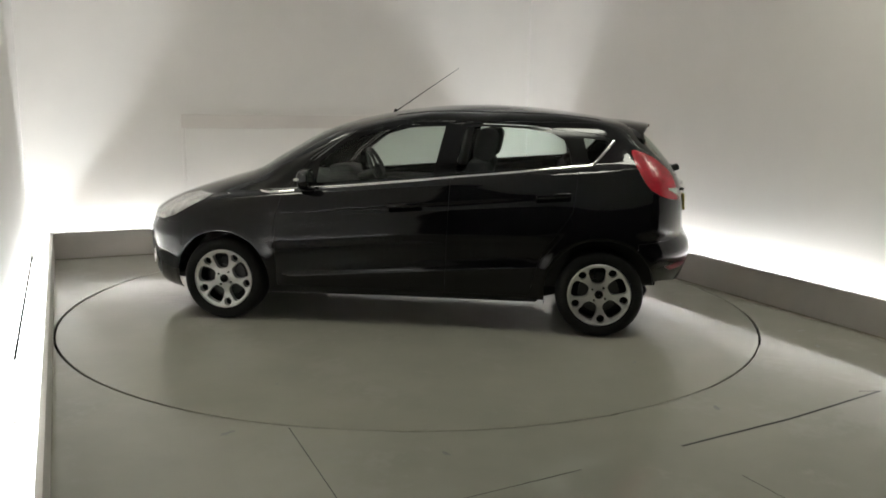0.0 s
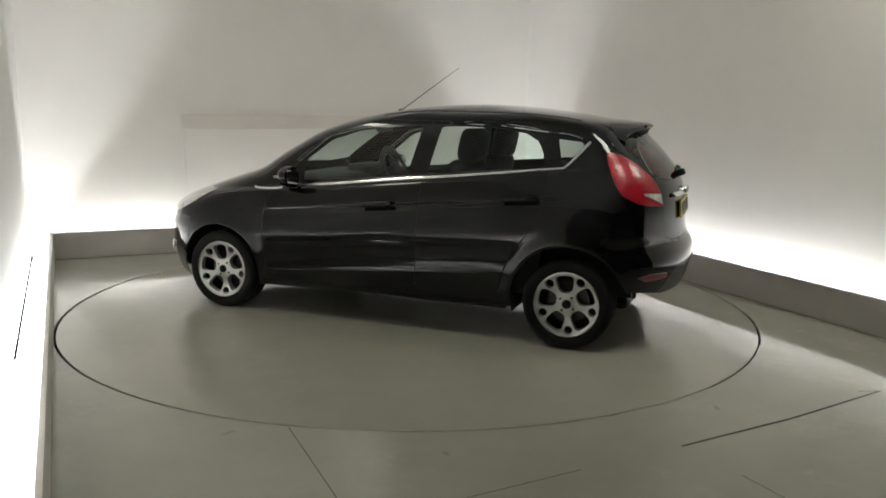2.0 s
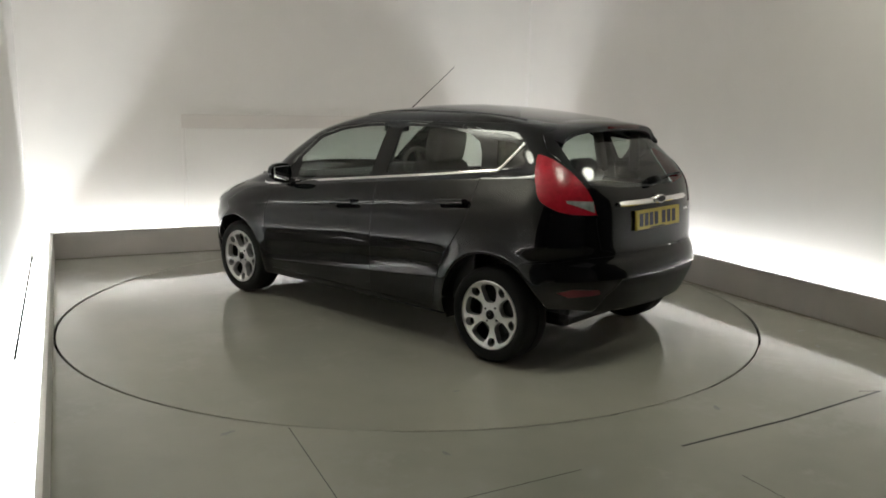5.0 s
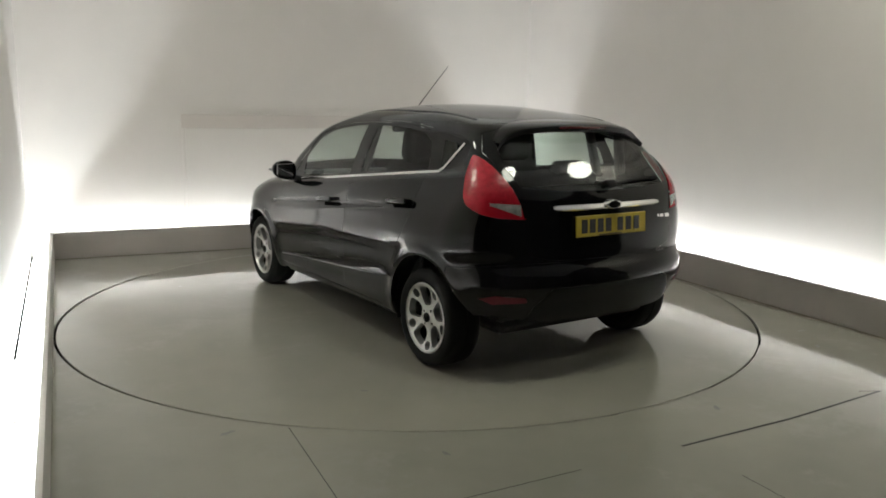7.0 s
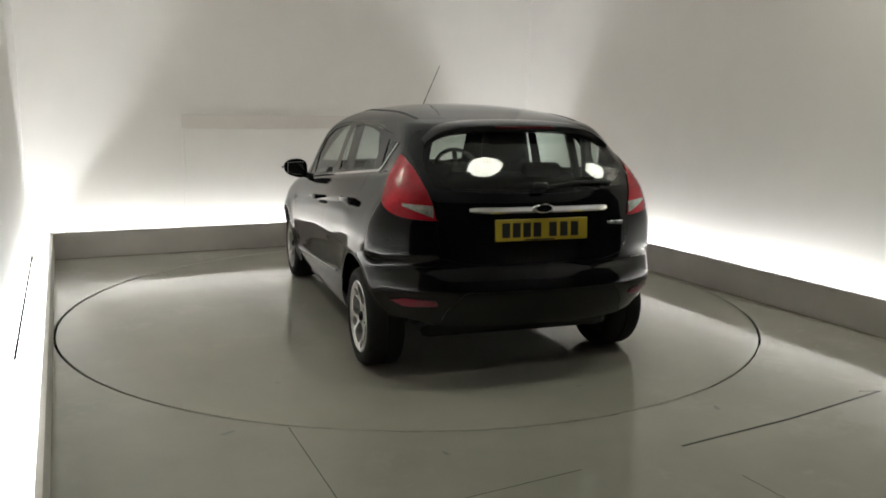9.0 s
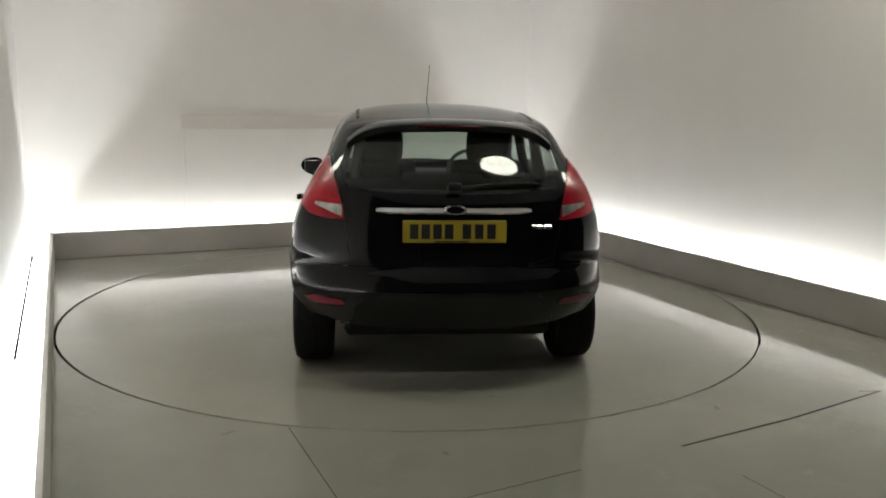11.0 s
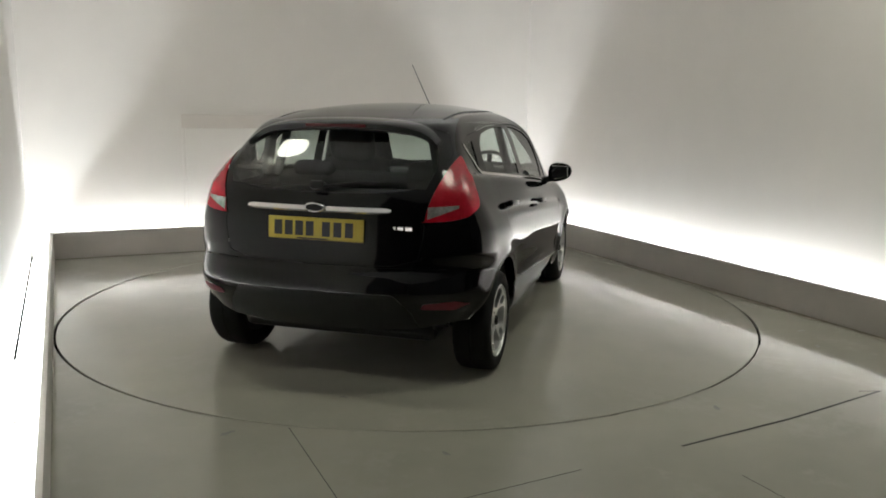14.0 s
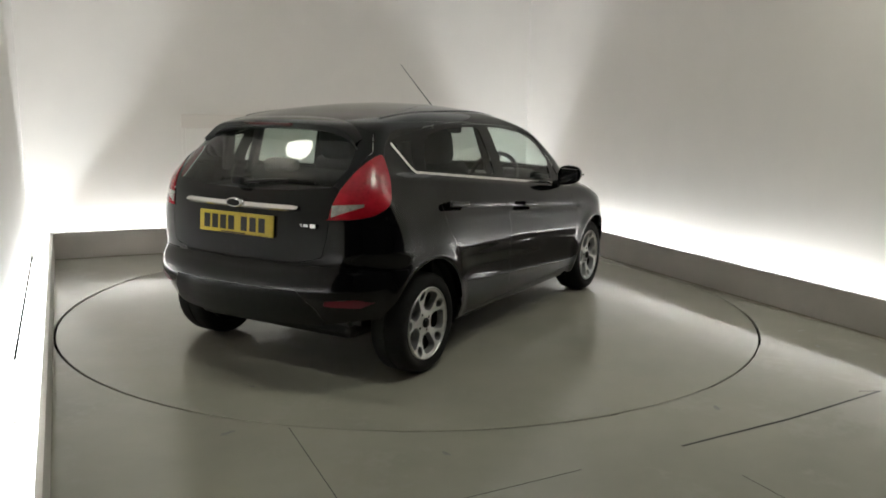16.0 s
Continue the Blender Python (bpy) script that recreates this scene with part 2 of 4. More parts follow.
for x, y, a, w in ((-1.70, -1.93, 20, 0.04), (0.55, -2.55, 60, 0.04), (-0.9, -2.5, 100, 0.035), (1.9, -2.0, 40, 0.05), (2.1, -1.7, 10, 0.04)):
    bm = bmesh.new()
    bmesh.ops.create_circle(bm, cap_ends=True, radius=w, segments=11)
    for v in bm.verts:
        v.co *= random.uniform(0.5, 1.1)
        v.co.y *= 0.4
    bmesh.ops.transform(bm, matrix=pose(x, y, 0.0014, 0, 0, a), verts=bm.verts[:])
    part("scuff", bm, M_STAIN, floor)

bm = boxed(-WU - 0.3, WU + 0.3, KF - 0.3, WB + 0.3, -0.30, -0.08)
structure("ground", bm, M_JOINT, "dark concrete base under the floor", "ground")

# kerb boards with a pale top edge
for name, x0, x1, y0, y1 in (("kerb_back", -KU - KT, KU + KT, KB, KB + KT), ("kerb_left", -KU - KT, -KU, KF, KB), ("kerb_right", KU, KU + KT, KF, KB)):
    k = structure(name, boxed(x0, x1, y0, y1, -0.06, KH - 0.006, bevel=0.002, seg=1), M_CAP if name == "kerb_left" else M_KERB, "low grey board kerb hiding the light trench", "kerb")
    if y1 - y0 < 1:
        part("base_seal", boxed(x0, x1, y0 - 0.012, y0, 0.0, 0.007), M_DIRT, k)
    elif x0 > 0:
        part("base_seal", boxed(x0 - 0.012, x0, y0, y1, 0.0, 0.007), M_DIRT, k)
    part("edge_trim", boxed(x0, x1, y0, y1, KH - 0.006, KH, bevel=0.002, seg=1), M_CAP, k)

# trench floors, walls, ceiling
for name, x0, x1, y0, y1 in (("trench_back", -WU, WU, KB + KT, WB), ("trench_left", -WU + 0.006, -KU - KT, KF, KB + KT), ("trench_right", KU + KT, WU, KF, KB + KT)):
    t = structure(name, boxed(x0, x1, y0, y1, -0.06, 0.004 if "left" in name else 0.0), M_TRENCH, "white trench floor behind the kerb", "trench")
    if "left" in name:
        part("wall_joint", boxed(-WU + 0.001, -WU + 0.0155, -0.45, WB - 0.03, 0.0, 0.007), M_GAP, t)
structure("wall_back", boxed(-WU - 0.15, WU + 0.15, WB, WB + 0.15, -0.06, TOP), M_WALL, "plain white painted studio wall", "wall")
structure("wall_left", boxed(-WU - 0.15, -WU, -3.3, WB, -0.06, TOP), M_WALL, "plain white painted studio wall", "wall")
# out of view, the front ends of the side walls are dark for reflections
structure("wall_left_unseen", boxed(-WU - 0.15, -WU, KF, -3.3, -0.06, TOP), M_DARKWALL, "unseen dark grey wall beside the viewer, added to darken reflections", "wall")
structure("wall_right_unseen", boxed(WU, WU + 0.15, KF, -3.3, -0.06, TOP), M_DARKWALL, "unseen dark grey wall on the right, added to darken reflections", "wall")
structure("wall_right", boxed(WU, WU + 0.15, -3.3, WB, -0.06, TOP), M_WALL, "plain white painted studio wall", "wall")
# unseen front wall closes the room, dark for the same reason
structure("wall_front", boxed(-WU - 0.25, WU + 0.15, KF - 0.15, KF, -0.06, TOP), M_DARKWALL, "unseen dark grey wall behind the viewer, added to darken reflections", "wall")
structure("ceiling", boxed(-WU - 0.15, WU + 0.15, KF - 0.15, WB + 0.15, TOP, TOP + 0.1), M_CEIL, "plain pale ceiling", "ceiling")


def hatch_panel():
    """The access panel on the back wall, a little proud of it."""
    p = structure("wall_panel", boxed(-1.235, 1.0, WB - 0.009, WB, 0.02, 1.20, bevel=0.002, seg=1), M_WALL, "flat white access panel on the wall", "panel")
    part("top_board", boxed(-1.27, 1.0, WB - 0.005, WB, 1.203, 1.335, bevel=0.002, seg=1), M_BOARD, p, "beige board along the panel's top")
    part("side_trim", boxed(-1.268, -1.240, WB - 0.006, WB, 0.02, 1.20, bevel=0.002, seg=1), M_WALL, p)


hatch_panel()


def light_tube(x0, y0, x1, y1):
    """A fluorescent tube lying in the trench."""
    a, b = Vector((x0, y0, 0.075)), Vector((x1, y1, 0.075))
    d = (b - a).normalized()
    root = new("fluorescent_tube")
    root.matrix_basis = LEFT if x0 == x1 and x0 < 0 else ROOM
    part("tube", tube_along(bmesh.new(), [a + d * 0.02, b - d * 0.02], 0.0195, 12), M_TUBE, root)
    for p, q in ((a, a + d * 0.02), (b - d * 0.02, b)):
        part("end_cap", tube_along(bmesh.new(), [p, q], 0.0205, 12), M_METAL, root)
    for p in (a + d * 0.12, b - d * 0.12):
        part("holder", boxed(p.x - 0.012, p.x + 0.012, p.y - 0.012, p.y + 0.012, 0.0, 0.056), M_METAL, root)
    return tagged(root, "white fluorescent tube in the trench behind the kerb", "light tube", "trench tubes")


TX = KU + KT + 0.108
TY = KB + KT + 0.108
for i in range(4):
    x = -2.43 + i * 1.218
    light_tube(x, TY, x + 1.205, TY)
for sx in (-1, 1):
    for i in range(4):
        y = 2.62 - i * 1.44
        light_tube(sx * TX, y, sx * TX, y - 1.42)


def ceiling_lamp(x, y):
    """A round flush ceiling lamp."""
    root = new("ceiling_lamp")
    root.matrix_basis = ROOM @ pose(x, y, TOP)
    part("diffuser", lathe(bmesh.new(), [(0.001, -0.09), (0.16, -0.083), (0.25, -0.062), (0.298, -0.022), (0.30, 0.0)], 32, "z"), M_LAMP, root, smooth=60)
    part("ring", lathe(bmesh.new(), [(0.302, 0.0), (0.302, -0.02), (0.316, -0.02), (0.322, 0.0)], 32, "z"), M_METAL, root, smooth=40)
    return tagged(root, "round white flush ceiling lamp, switched on", "ceiling lamp", "ceiling lamps")


for x, y in ((0.18, -2.37), (2.26, -2.28), (-2.22, -0.28)):
    ceiling_lamp(x, y)


# ---------------------------------------------------------------- the turntable
turntable = new("turntable")
bm = lathe(bmesh.new(), [(0.001, 0.0), (0.8, 0.0), (1.6, 0.0), (RT - 0.003, 0.0), (RT, -0.003), (RT, -0.06)], 144, "z")
bmesh.ops.remove_doubles(bm, verts=bm.verts[:], dist=0.0005)
bmesh.ops.recalc_face_normals(bm, faces=bm.faces[:])
part("disc", bm, M_DISC, turntable, smooth=30)
tagged(turntable, "round polished grey turntable set flush in the floor", "turntable")
for x, y, a, w in ((1.35, 1.35, 20, 0.03), (-1.5, 1.2, 60, 0.025), (0.4, 1.9, 100, 0.02), (-0.7, -1.7, 40, 0.03), (1.9, -0.6, 10, 0.025), (-2.0, -0.3, 80, 0.03), (1.0, -1.5, 30, 0.02)):
    bm = bmesh.new()
    bmesh.ops.create_circle(bm, cap_ends=True, radius=w, segments=9)
    for v in bm.verts:
        v.co *= random.uniform(0.4, 1.1)
        v.co.y *= 0.45
    bmesh.ops.transform(bm, matrix=pose(x, y, 0.0014, 0, 0, a), verts=bm.verts[:])
    part("scuff", bm, M_STAIN, turntable)


# ---------------------------------------------------------------- the car: shape of the shell
# car axes: x forward from the middle of the wheelbase, y to the car's left, z up from the ground
def curve_of(*pairs):
    """A smooth monotone curve through (place, value) pairs."""
    a = np.array(pairs, float)
    x, y = a[:, 0], a[:, 1]
    h, d = np.diff(x), np.diff(y) / np.diff(x)
    s = np.zeros(len(x))
    for i in range(1, len(x) - 1):
        if d[i - 1] * d[i] > 0:
            w1, w2 = 2 * h[i] + h[i - 1], h[i] + 2 * h[i - 1]
            s[i] = (w1 + w2) / (w1 / d[i - 1] + w2 / d[i])
    s[0], s[-1] = d[0], d[-1]

    def f(q):
        q = np.clip(np.asarray(q, float), x[0], x[-1])
        i = np.clip(np.searchsorted(x, q) - 1, 0, len(x) - 2)
        t = (q - x[i]) / h[i]
        return (y[i] * (1 + 2 * t) * (1 - t) ** 2 + s[i] * h[i] * t * (1 - t) ** 2
                + y[i + 1] * t * t * (3 - 2 * t) + s[i + 1] * h[i] * t * t * (t - 1))
    return f


ZTOP = 1.462
# nose, bonnet, windscreen and roof, from the bottom up
x_front = curve_of((0.14, 1.84), (0.20, 1.97), (0.30, 2.01), (0.45, 2.035), (0.56, 2.03), (0.63, 2.00), (0.69, 1.97), (0.74, 1.90), (0.80, 1.77),
                   (0.86, 1.60), (0.92, 1.41), (0.97, 1.24), (1.01, 1.14), (1.08, 1.03), (1.16, 0.89), (1.27, 0.68), (1.34, 0.48), (1.395, 0.25),
                   (1.43, 0.03), (1.452, -0.19), (ZTOP, -0.47))
# rear bumper, tailgate, rear glass and roof, from the bottom up
x_rear = curve_of((0.14, -1.62), (0.20, -1.72), (0.31, -1.83), (0.43, -1.875), (0.52, -1.898), (0.56, -1.891), (0.60, -1.873), (0.63, -1.851), (0.66, -1.837), (0.70, -1.829),
                  (0.85, -1.818), (0.95, -1.80), (1.01, -1.772), (1.05, -1.747), (1.09, -1.718), (1.15, -1.670), (1.20, -1.625), (1.27, -1.554), (1.315, -1.502), (1.345, -1.45),
                  (1.372, -1.34), (1.40, -1.17), (1.43, -0.95), (1.452, -0.71), (ZTOP, -0.48))
w_side = curve_of((0.14, 0.72), (0.18, 0.785), (0.24, 0.818), (0.34, 0.845), (0.46, 0.856), (0.56, 0.856), (0.66, 0.848), (0.76, 0.834), (0.83, 0.822),
                  (0.89, 0.807), (0.932, 0.793), (0.952, 0.776), (0.975, 0.749), (1.0, 0.738), (1.06, 0.722), (1.15, 0.695), (1.25, 0.663), (1.32, 0.632), (1.365, 0.595), (1.395, 0.550),
                  (1.42, 0.475), (1.44, 0.375), (1.453, 0.25), (ZTOP, 0.02))
# the same without the ledge below the windows, for the rear quarters
w_quarter = curve_of((0.14, 0.72), (0.18, 0.785), (0.24, 0.818), (0.34, 0.845), (0.46, 0.856), (0.56, 0.856), (0.66, 0.848), (0.76, 0.834), (0.83, 0.819),
                     (0.89, 0.803), (0.94, 0.786), (0.98, 0.770), (1.06, 0.731), (1.15, 0.695), (1.25, 0.663), (1.32, 0.632), (1.365, 0.595), (1.395, 0.550),
                     (1.42, 0.475), (1.44, 0.375), (1.453, 0.25), (ZTOP, 0.02))
l_rear = curve_of((0.14, 0.40), (0.60, 0.45), (0.88, 0.42), (1.02, 0.33), (1.30, 0.30), (1.40, 0.34), (ZTOP, 0.40))
l_front = curve_of((0.14, 0.62), (0.50, 0.72), (0.80, 0.68), (0.92, 0.58), (1.05, 0.36), (1.25, 0.32), (1.40, 0.42), (ZTOP, 0.40))
n_front = curve_of((0.14, 2.0), (0.60, 2.1), (0.78, 2.7), (0.95, 2.7), (1.10, 2.3), (1.40, 2.0), (ZTOP, 2.0))
n_rear = curve_of((0.14, 2.3), (0.60, 2.4), (0.72, 2.9), (0.95, 2.9), (1.05, 3.3), (1.32, 3.3), (ZTOP, 2.3))


def step(q, a, b):
    t = np.clip((q - a) / (b - a), 0, 1)
    return t * t * (3 - 2 * t)


def belt(x):
    """Height of the window line."""
    return 0.968 - 0.103 * np.asarray(x)


def width(x, z):
    """Half the car's width without the rounding of its ends."""
    rise = step(z, 0.45, 0.92) * (1 - step(z, 1.02, 1.38))
    level = z - (belt(x) - 0.968) * rise
    tail = step(-np.asarray(x), 1.22, 1.50)
    w = w_side(level) * (1 - tail) + w_quarter(level) * tail
    w = w * (1 - step(-x, 0.25, 1.5) * (0.02 + 0.075 * step(z, 0.8, 1.1)))
    w = w - 0.12 * step(-x, 1.42, 1.64) * (1 - step(z, 0.24, 0.50))
    # haunch over the rear wheel, lips of the wheel arches, hollow of the doors, creases
    w = w + 0.020 * np.exp(-((x + 1.22) / 0.34) ** 2 - ((z - 0.70) / 0.13) ** 2)
    w = w + 0.012 * np.exp(-((x - 1.22) / 0.30) ** 2 - ((z - 0.66) / 0.10) ** 2)
    for cx, r in ((1.2445, 0.322), (-1.2445, 0.348)):
        d = np.hypot(x - cx, z - 0.285)
        w = w + 0.013 * np.exp(-((d - r - 0.01) / 0.045) ** 2)
    door = step(x, -0.95, -0.70) * (1 - step(x, 0.80, 0.95))
    low = 0.325 + 0.075 * (0.83 - x)
    w = w - 0.006 * door * np.exp(-((z - low - 0.075) / 0.06) ** 2)
    w = w + 0.004 * door * np.exp(-((z - low + 0.012) / 0.022) ** 2)
    # the lower half of the doors falls in below a crease
    top = 0.648 - 0.10 * np.clip(x, 0, 1)
    t = (top - z) / np.maximum(top - low, 0.05)
    inset = step(x, -0.98, -0.80) * (1 - step(x, 0.80, 0.95))
    w = w - 0.0085 * inset * (0.8 * step(t, 0.0, 0.28) + 0.2 * step(t, 0.3, 0.8)) * (1 - step(t, 0.95, 1.9))
    # narrower bumper at the tail
    w = w - 0.012 * step(-x, 1.30, 1.65) * step(z, 0.30, 0.42) * (1 - step(z, 0.58, 0.70))
    line = 0.69 + 0.088 * (0.93 - x)
    far = step(x, -1.35, -0.5) * (1 - step(x, 0.90, 1.0))
    w = w - 0.008 * far * np.exp(-((z - line - 0.022) / 0.020) ** 2) + 0.003 * far * np.exp(-((z - line + 0.022) / 0.025) ** 2)
    return w


def shell(u, z):
    """A point of the left half: u runs from the middle of the tail (0) round the side to the middle of the nose (1)."""
    u, z = np.broadcast_arrays(np.asarray(u, float), np.asarray(z, float))
    a, b = x_rear(z), x_front(z)
    half = 0.5 * (b - a)
    lr, lf = np.minimum(l_rear(z), half * 0.98), np.minimum(l_front(z), half * 0.98)
    n = n_rear(z)
    tr = np.clip(u / 0.27, 0, 1) * (np.pi / 2)
    tf = np.clip((1 - u) / 0.25, 0, 1) * (np.pi / 2)
    mid = np.clip((u - 0.27) / 0.48, 0, 1)
    x = np.where(u < 0.27, a + lr - lr * np.cos(tr) ** (2 / n), np.where(u > 0.75, b - lf + lf * np.cos(tf) ** (2 / n_front(z)), a + lr + (b - lf - a - lr) * mid))
    cap = np.where(u < 0.27, np.sin(tr) ** (2 / 2.2), np.where(u > 0.75, np.sin(tf) ** 0.95, 1.0))
    return np.stack([x, width(x, z) * cap, z], -1)


def side_y(x, z, rounds=24):
    """The shell's y at a place of the side view."""
    lo, hi = 0.02, 0.98
    for _ in range(rounds):
        m = 0.5 * (lo + hi)
        if shell(m, z)[0] < x:
            lo = m
        else:
            hi = m
    return float(shell(0.5 * (lo + hi), z)[1])


def tail_x(y, z):
    """The shell's x at a place of the rear view."""
    lo, hi = 0.0, 0.27
    for _ in range(40):
        m = 0.5 * (lo + hi)
        if shell(m, z)[1] < abs(y):
            lo = m
        else:
            hi = m
    return float(shell(0.5 * (lo + hi), z)[0])


# regions of the shell, each a signed distance (negative inside)
def inside(poly, ax, sign=0):
    """Distance to a polygon in the side view (ax 0) or in the end views (ax 1; sign -1 tail, +1 nose)."""
    p = np.array(poly, float)

    def f(P):
        q = np.stack([P[..., 0] if ax == 0 else np.abs(P[..., 1]), P[..., 2]], -1)
        best = np.full(q.shape[:-1], 1e9)
        odd = np.zeros(q.shape[:-1], bool)
        for a, b in zip(p, np.roll(p, -1, 0)):
            d = b - a
            t = np.clip(((q - a) @ d) / (d @ d), 0, 1)
            best = np.minimum(best, np.linalg.norm(q - a - t[..., None] * d, axis=-1))
            cross = (a[1] > q[..., 1]) != (b[1] > q[..., 1])
            with np.errstate(divide="ignore", invalid="ignore"):
                odd ^= cross & (q[..., 0] < (b[0] - a[0]) * (q[..., 1] - a[1]) / (b[1] - a[1]) + a[0])
        s = np.where(odd, -best, best)
        if sign:
            s = np.maximum(s, 0.4 - sign * P[..., 0] if sign > 0 else P[..., 0] + 1.2)
        return s
    return f


def arch(cx, r):
    return lambda P: np.where(P[..., 1] > 0.4, np.hypot(P[..., 0] - cx, P[..., 2] - 0.285) - r, 1.0)


def both(*fs):
    return lambda P: np.max([f(P) for f in fs], 0)


lamp_front = curve_of((0.86, -1.70), (0.905, -1.61), (0.95, -1.53), (1.03, -1.475), (1.12, -1.432), (1.175, -1.415), (1.205, -1.425), (1.225, -1.46))
lamp_in = curve_of((0.86, 0.545), (0.93, 0.555), (1.00, 0.575), (1.11, 0.612), (1.20, 0.642), (1.24, 0.655))
lamp_low = curve_of((-1.80, 0.868), (-1.70, 0.878), (-1.60, 0.905), (-1.45, 0.95))
REGIONS = [
    ("cut", arch(1.2445, 0.322)),
    ("cut", arch(-1.2445, 0.348)),
    ("cut", lambda P: P[..., 2] - (0.195 + 0.105 * step(-P[..., 0], 1.42, 1.60) + 0.03 * step(-P[..., 0], -0.9, 0.9) + 0.03 * step(-P[..., 0], 1.42, 1.58) * step(P[..., 1], 0.45, 0.72))),
    ("front_glass", inside([(0.615, 0.935), (0.60, 1.075), (0.42, 1.21), (0.21, 1.275), (-0.05, 1.307), (-0.225, 1.315), (-0.155, 1.0)], 0)),
    ("rear_glass", inside([(-0.30, 1.022), (-0.36, 1.315), (-0.55, 1.318), (-0.75, 1.307), (-0.91, 1.283), (-0.99, 1.24), (-1.03, 1.17), (-1.045, 1.085)], 0)),
    ("quarter_glass", inside([(-1.115, 1.255), (-1.155, 1.11), (-1.18, 1.11), (-1.275, 1.222), (-1.26, 1.24)], 0)),
    ("windscreen", inside([(-0.05, 1.005), (0.50, 0.985), (0.60, 1.01), (0.565, 1.12), (0.50, 1.27), (0.43, 1.36), (0.20, 1.378), (-0.05, 1.38)], 1, 1)),
    ("tailgate_glass", inside([(-0.05, 1.315), (0.20, 1.31), (0.44, 1.28), (0.545, 1.225), (0.57, 1.13), (0.54, 1.035), (0.30, 1.012), (-0.05, 1.005)], 1, -1)),
    ("tail_lamp", both(lambda P: P[..., 0] - lamp_front(P[..., 2]), lambda P: lamp_in(P[..., 2]) - P[..., 1], lambda P: P[..., 2] - 1.225, lambda P: lamp_low(P[..., 0]) - P[..., 2])),
    ("headlamp", inside([(1.34, 0.835), (1.5, 0.84), (1.63, 0.805), (1.74, 0.745), (1.86, 0.655), (1.72, 0.655), (1.60, 0.69), (1.48, 0.755)], 0)),
    ("reflector", inside([(0.545, 0.445), (0.56, 0.475), (0.70, 0.485), (0.76, 0.465), (0.70, 0.435)], 1, -1)),
    ("window_surround", inside([(0.80, 0.895), (0.66, 1.065), (0.44, 1.235), (0.21, 1.295), (-0.05, 1.327), (-0.38, 1.338), (-0.75, 1.328), (-0.95, 1.305), (-1.18, 1.285),
                                (-1.315, 1.245), (-1.18, 1.092), (-0.78, 1.055), (-0.2, 0.995), (0.4, 0.932)], 0)),
    ("lower_valance", inside([(-0.05, 0.10), (0.60, 0.10), (0.50, 0.425), (0.42, 0.520), (-0.05, 0.525)], 1, -1)),
    ("tailgate", inside([(-0.05, 1.36), (0.40, 1.345), (0.56, 1.30), (0.615, 1.20), (0.60, 1.10), (0.555, 0.95), (0.545, 0.80), (0.52, 0.685), (0.40, 0.655), (-0.05, 0.648)], 1, -1)),
    ("rear_bumper", lambda P: np.maximum(P[..., 2] - 0.615 - 0.03 * step(-P[..., 0], 1.5, 1.8), P[..., 0] + 1.47)),
    ("front_insert", inside([(1.80, 0.22), (1.74, 0.40), (1.84, 0.50), (2.10, 0.545), (2.10, 0.10)], 0)),
    ("front_bumper", lambda P: np.maximum(P[..., 2] - 0.645, 1.52 - P[..., 0])),
    ("bonnet", lambda P: np.max([0.66 + 0.16 * step(P[..., 1], 0.45, 0.75) - P[..., 2], 1.02 - P[..., 0], P[..., 1] - 0.70, P[..., 2] - 1.0], 0)),
    ("front_door", inside([(0.87, 0.25), (0.88, 0.70), (0.83, 0.888), (0.66, 1.09), (0.44, 1.25), (0.21, 1.31), (-0.05, 1.342), (-0.29, 1.348), (-0.255, 0.25)], 0)),
    ("rear_door", inside([(-0.255, 0.25), (-0.29, 1.348), (-0.55, 1.348), (-0.75, 1.342), (-0.95, 1.32), (-1.06, 1.29), (-1.09, 1.06), (-1.06, 0.80), (-0.98, 0.68), (-0.89, 0.56), (-0.83, 0.40), (-0.80, 0.25)], 0)),
    ("roof", lambda P: 1.352 - P[..., 2]),
    ("body_side", lambda P: P[..., 2] * 0 - 1),
]


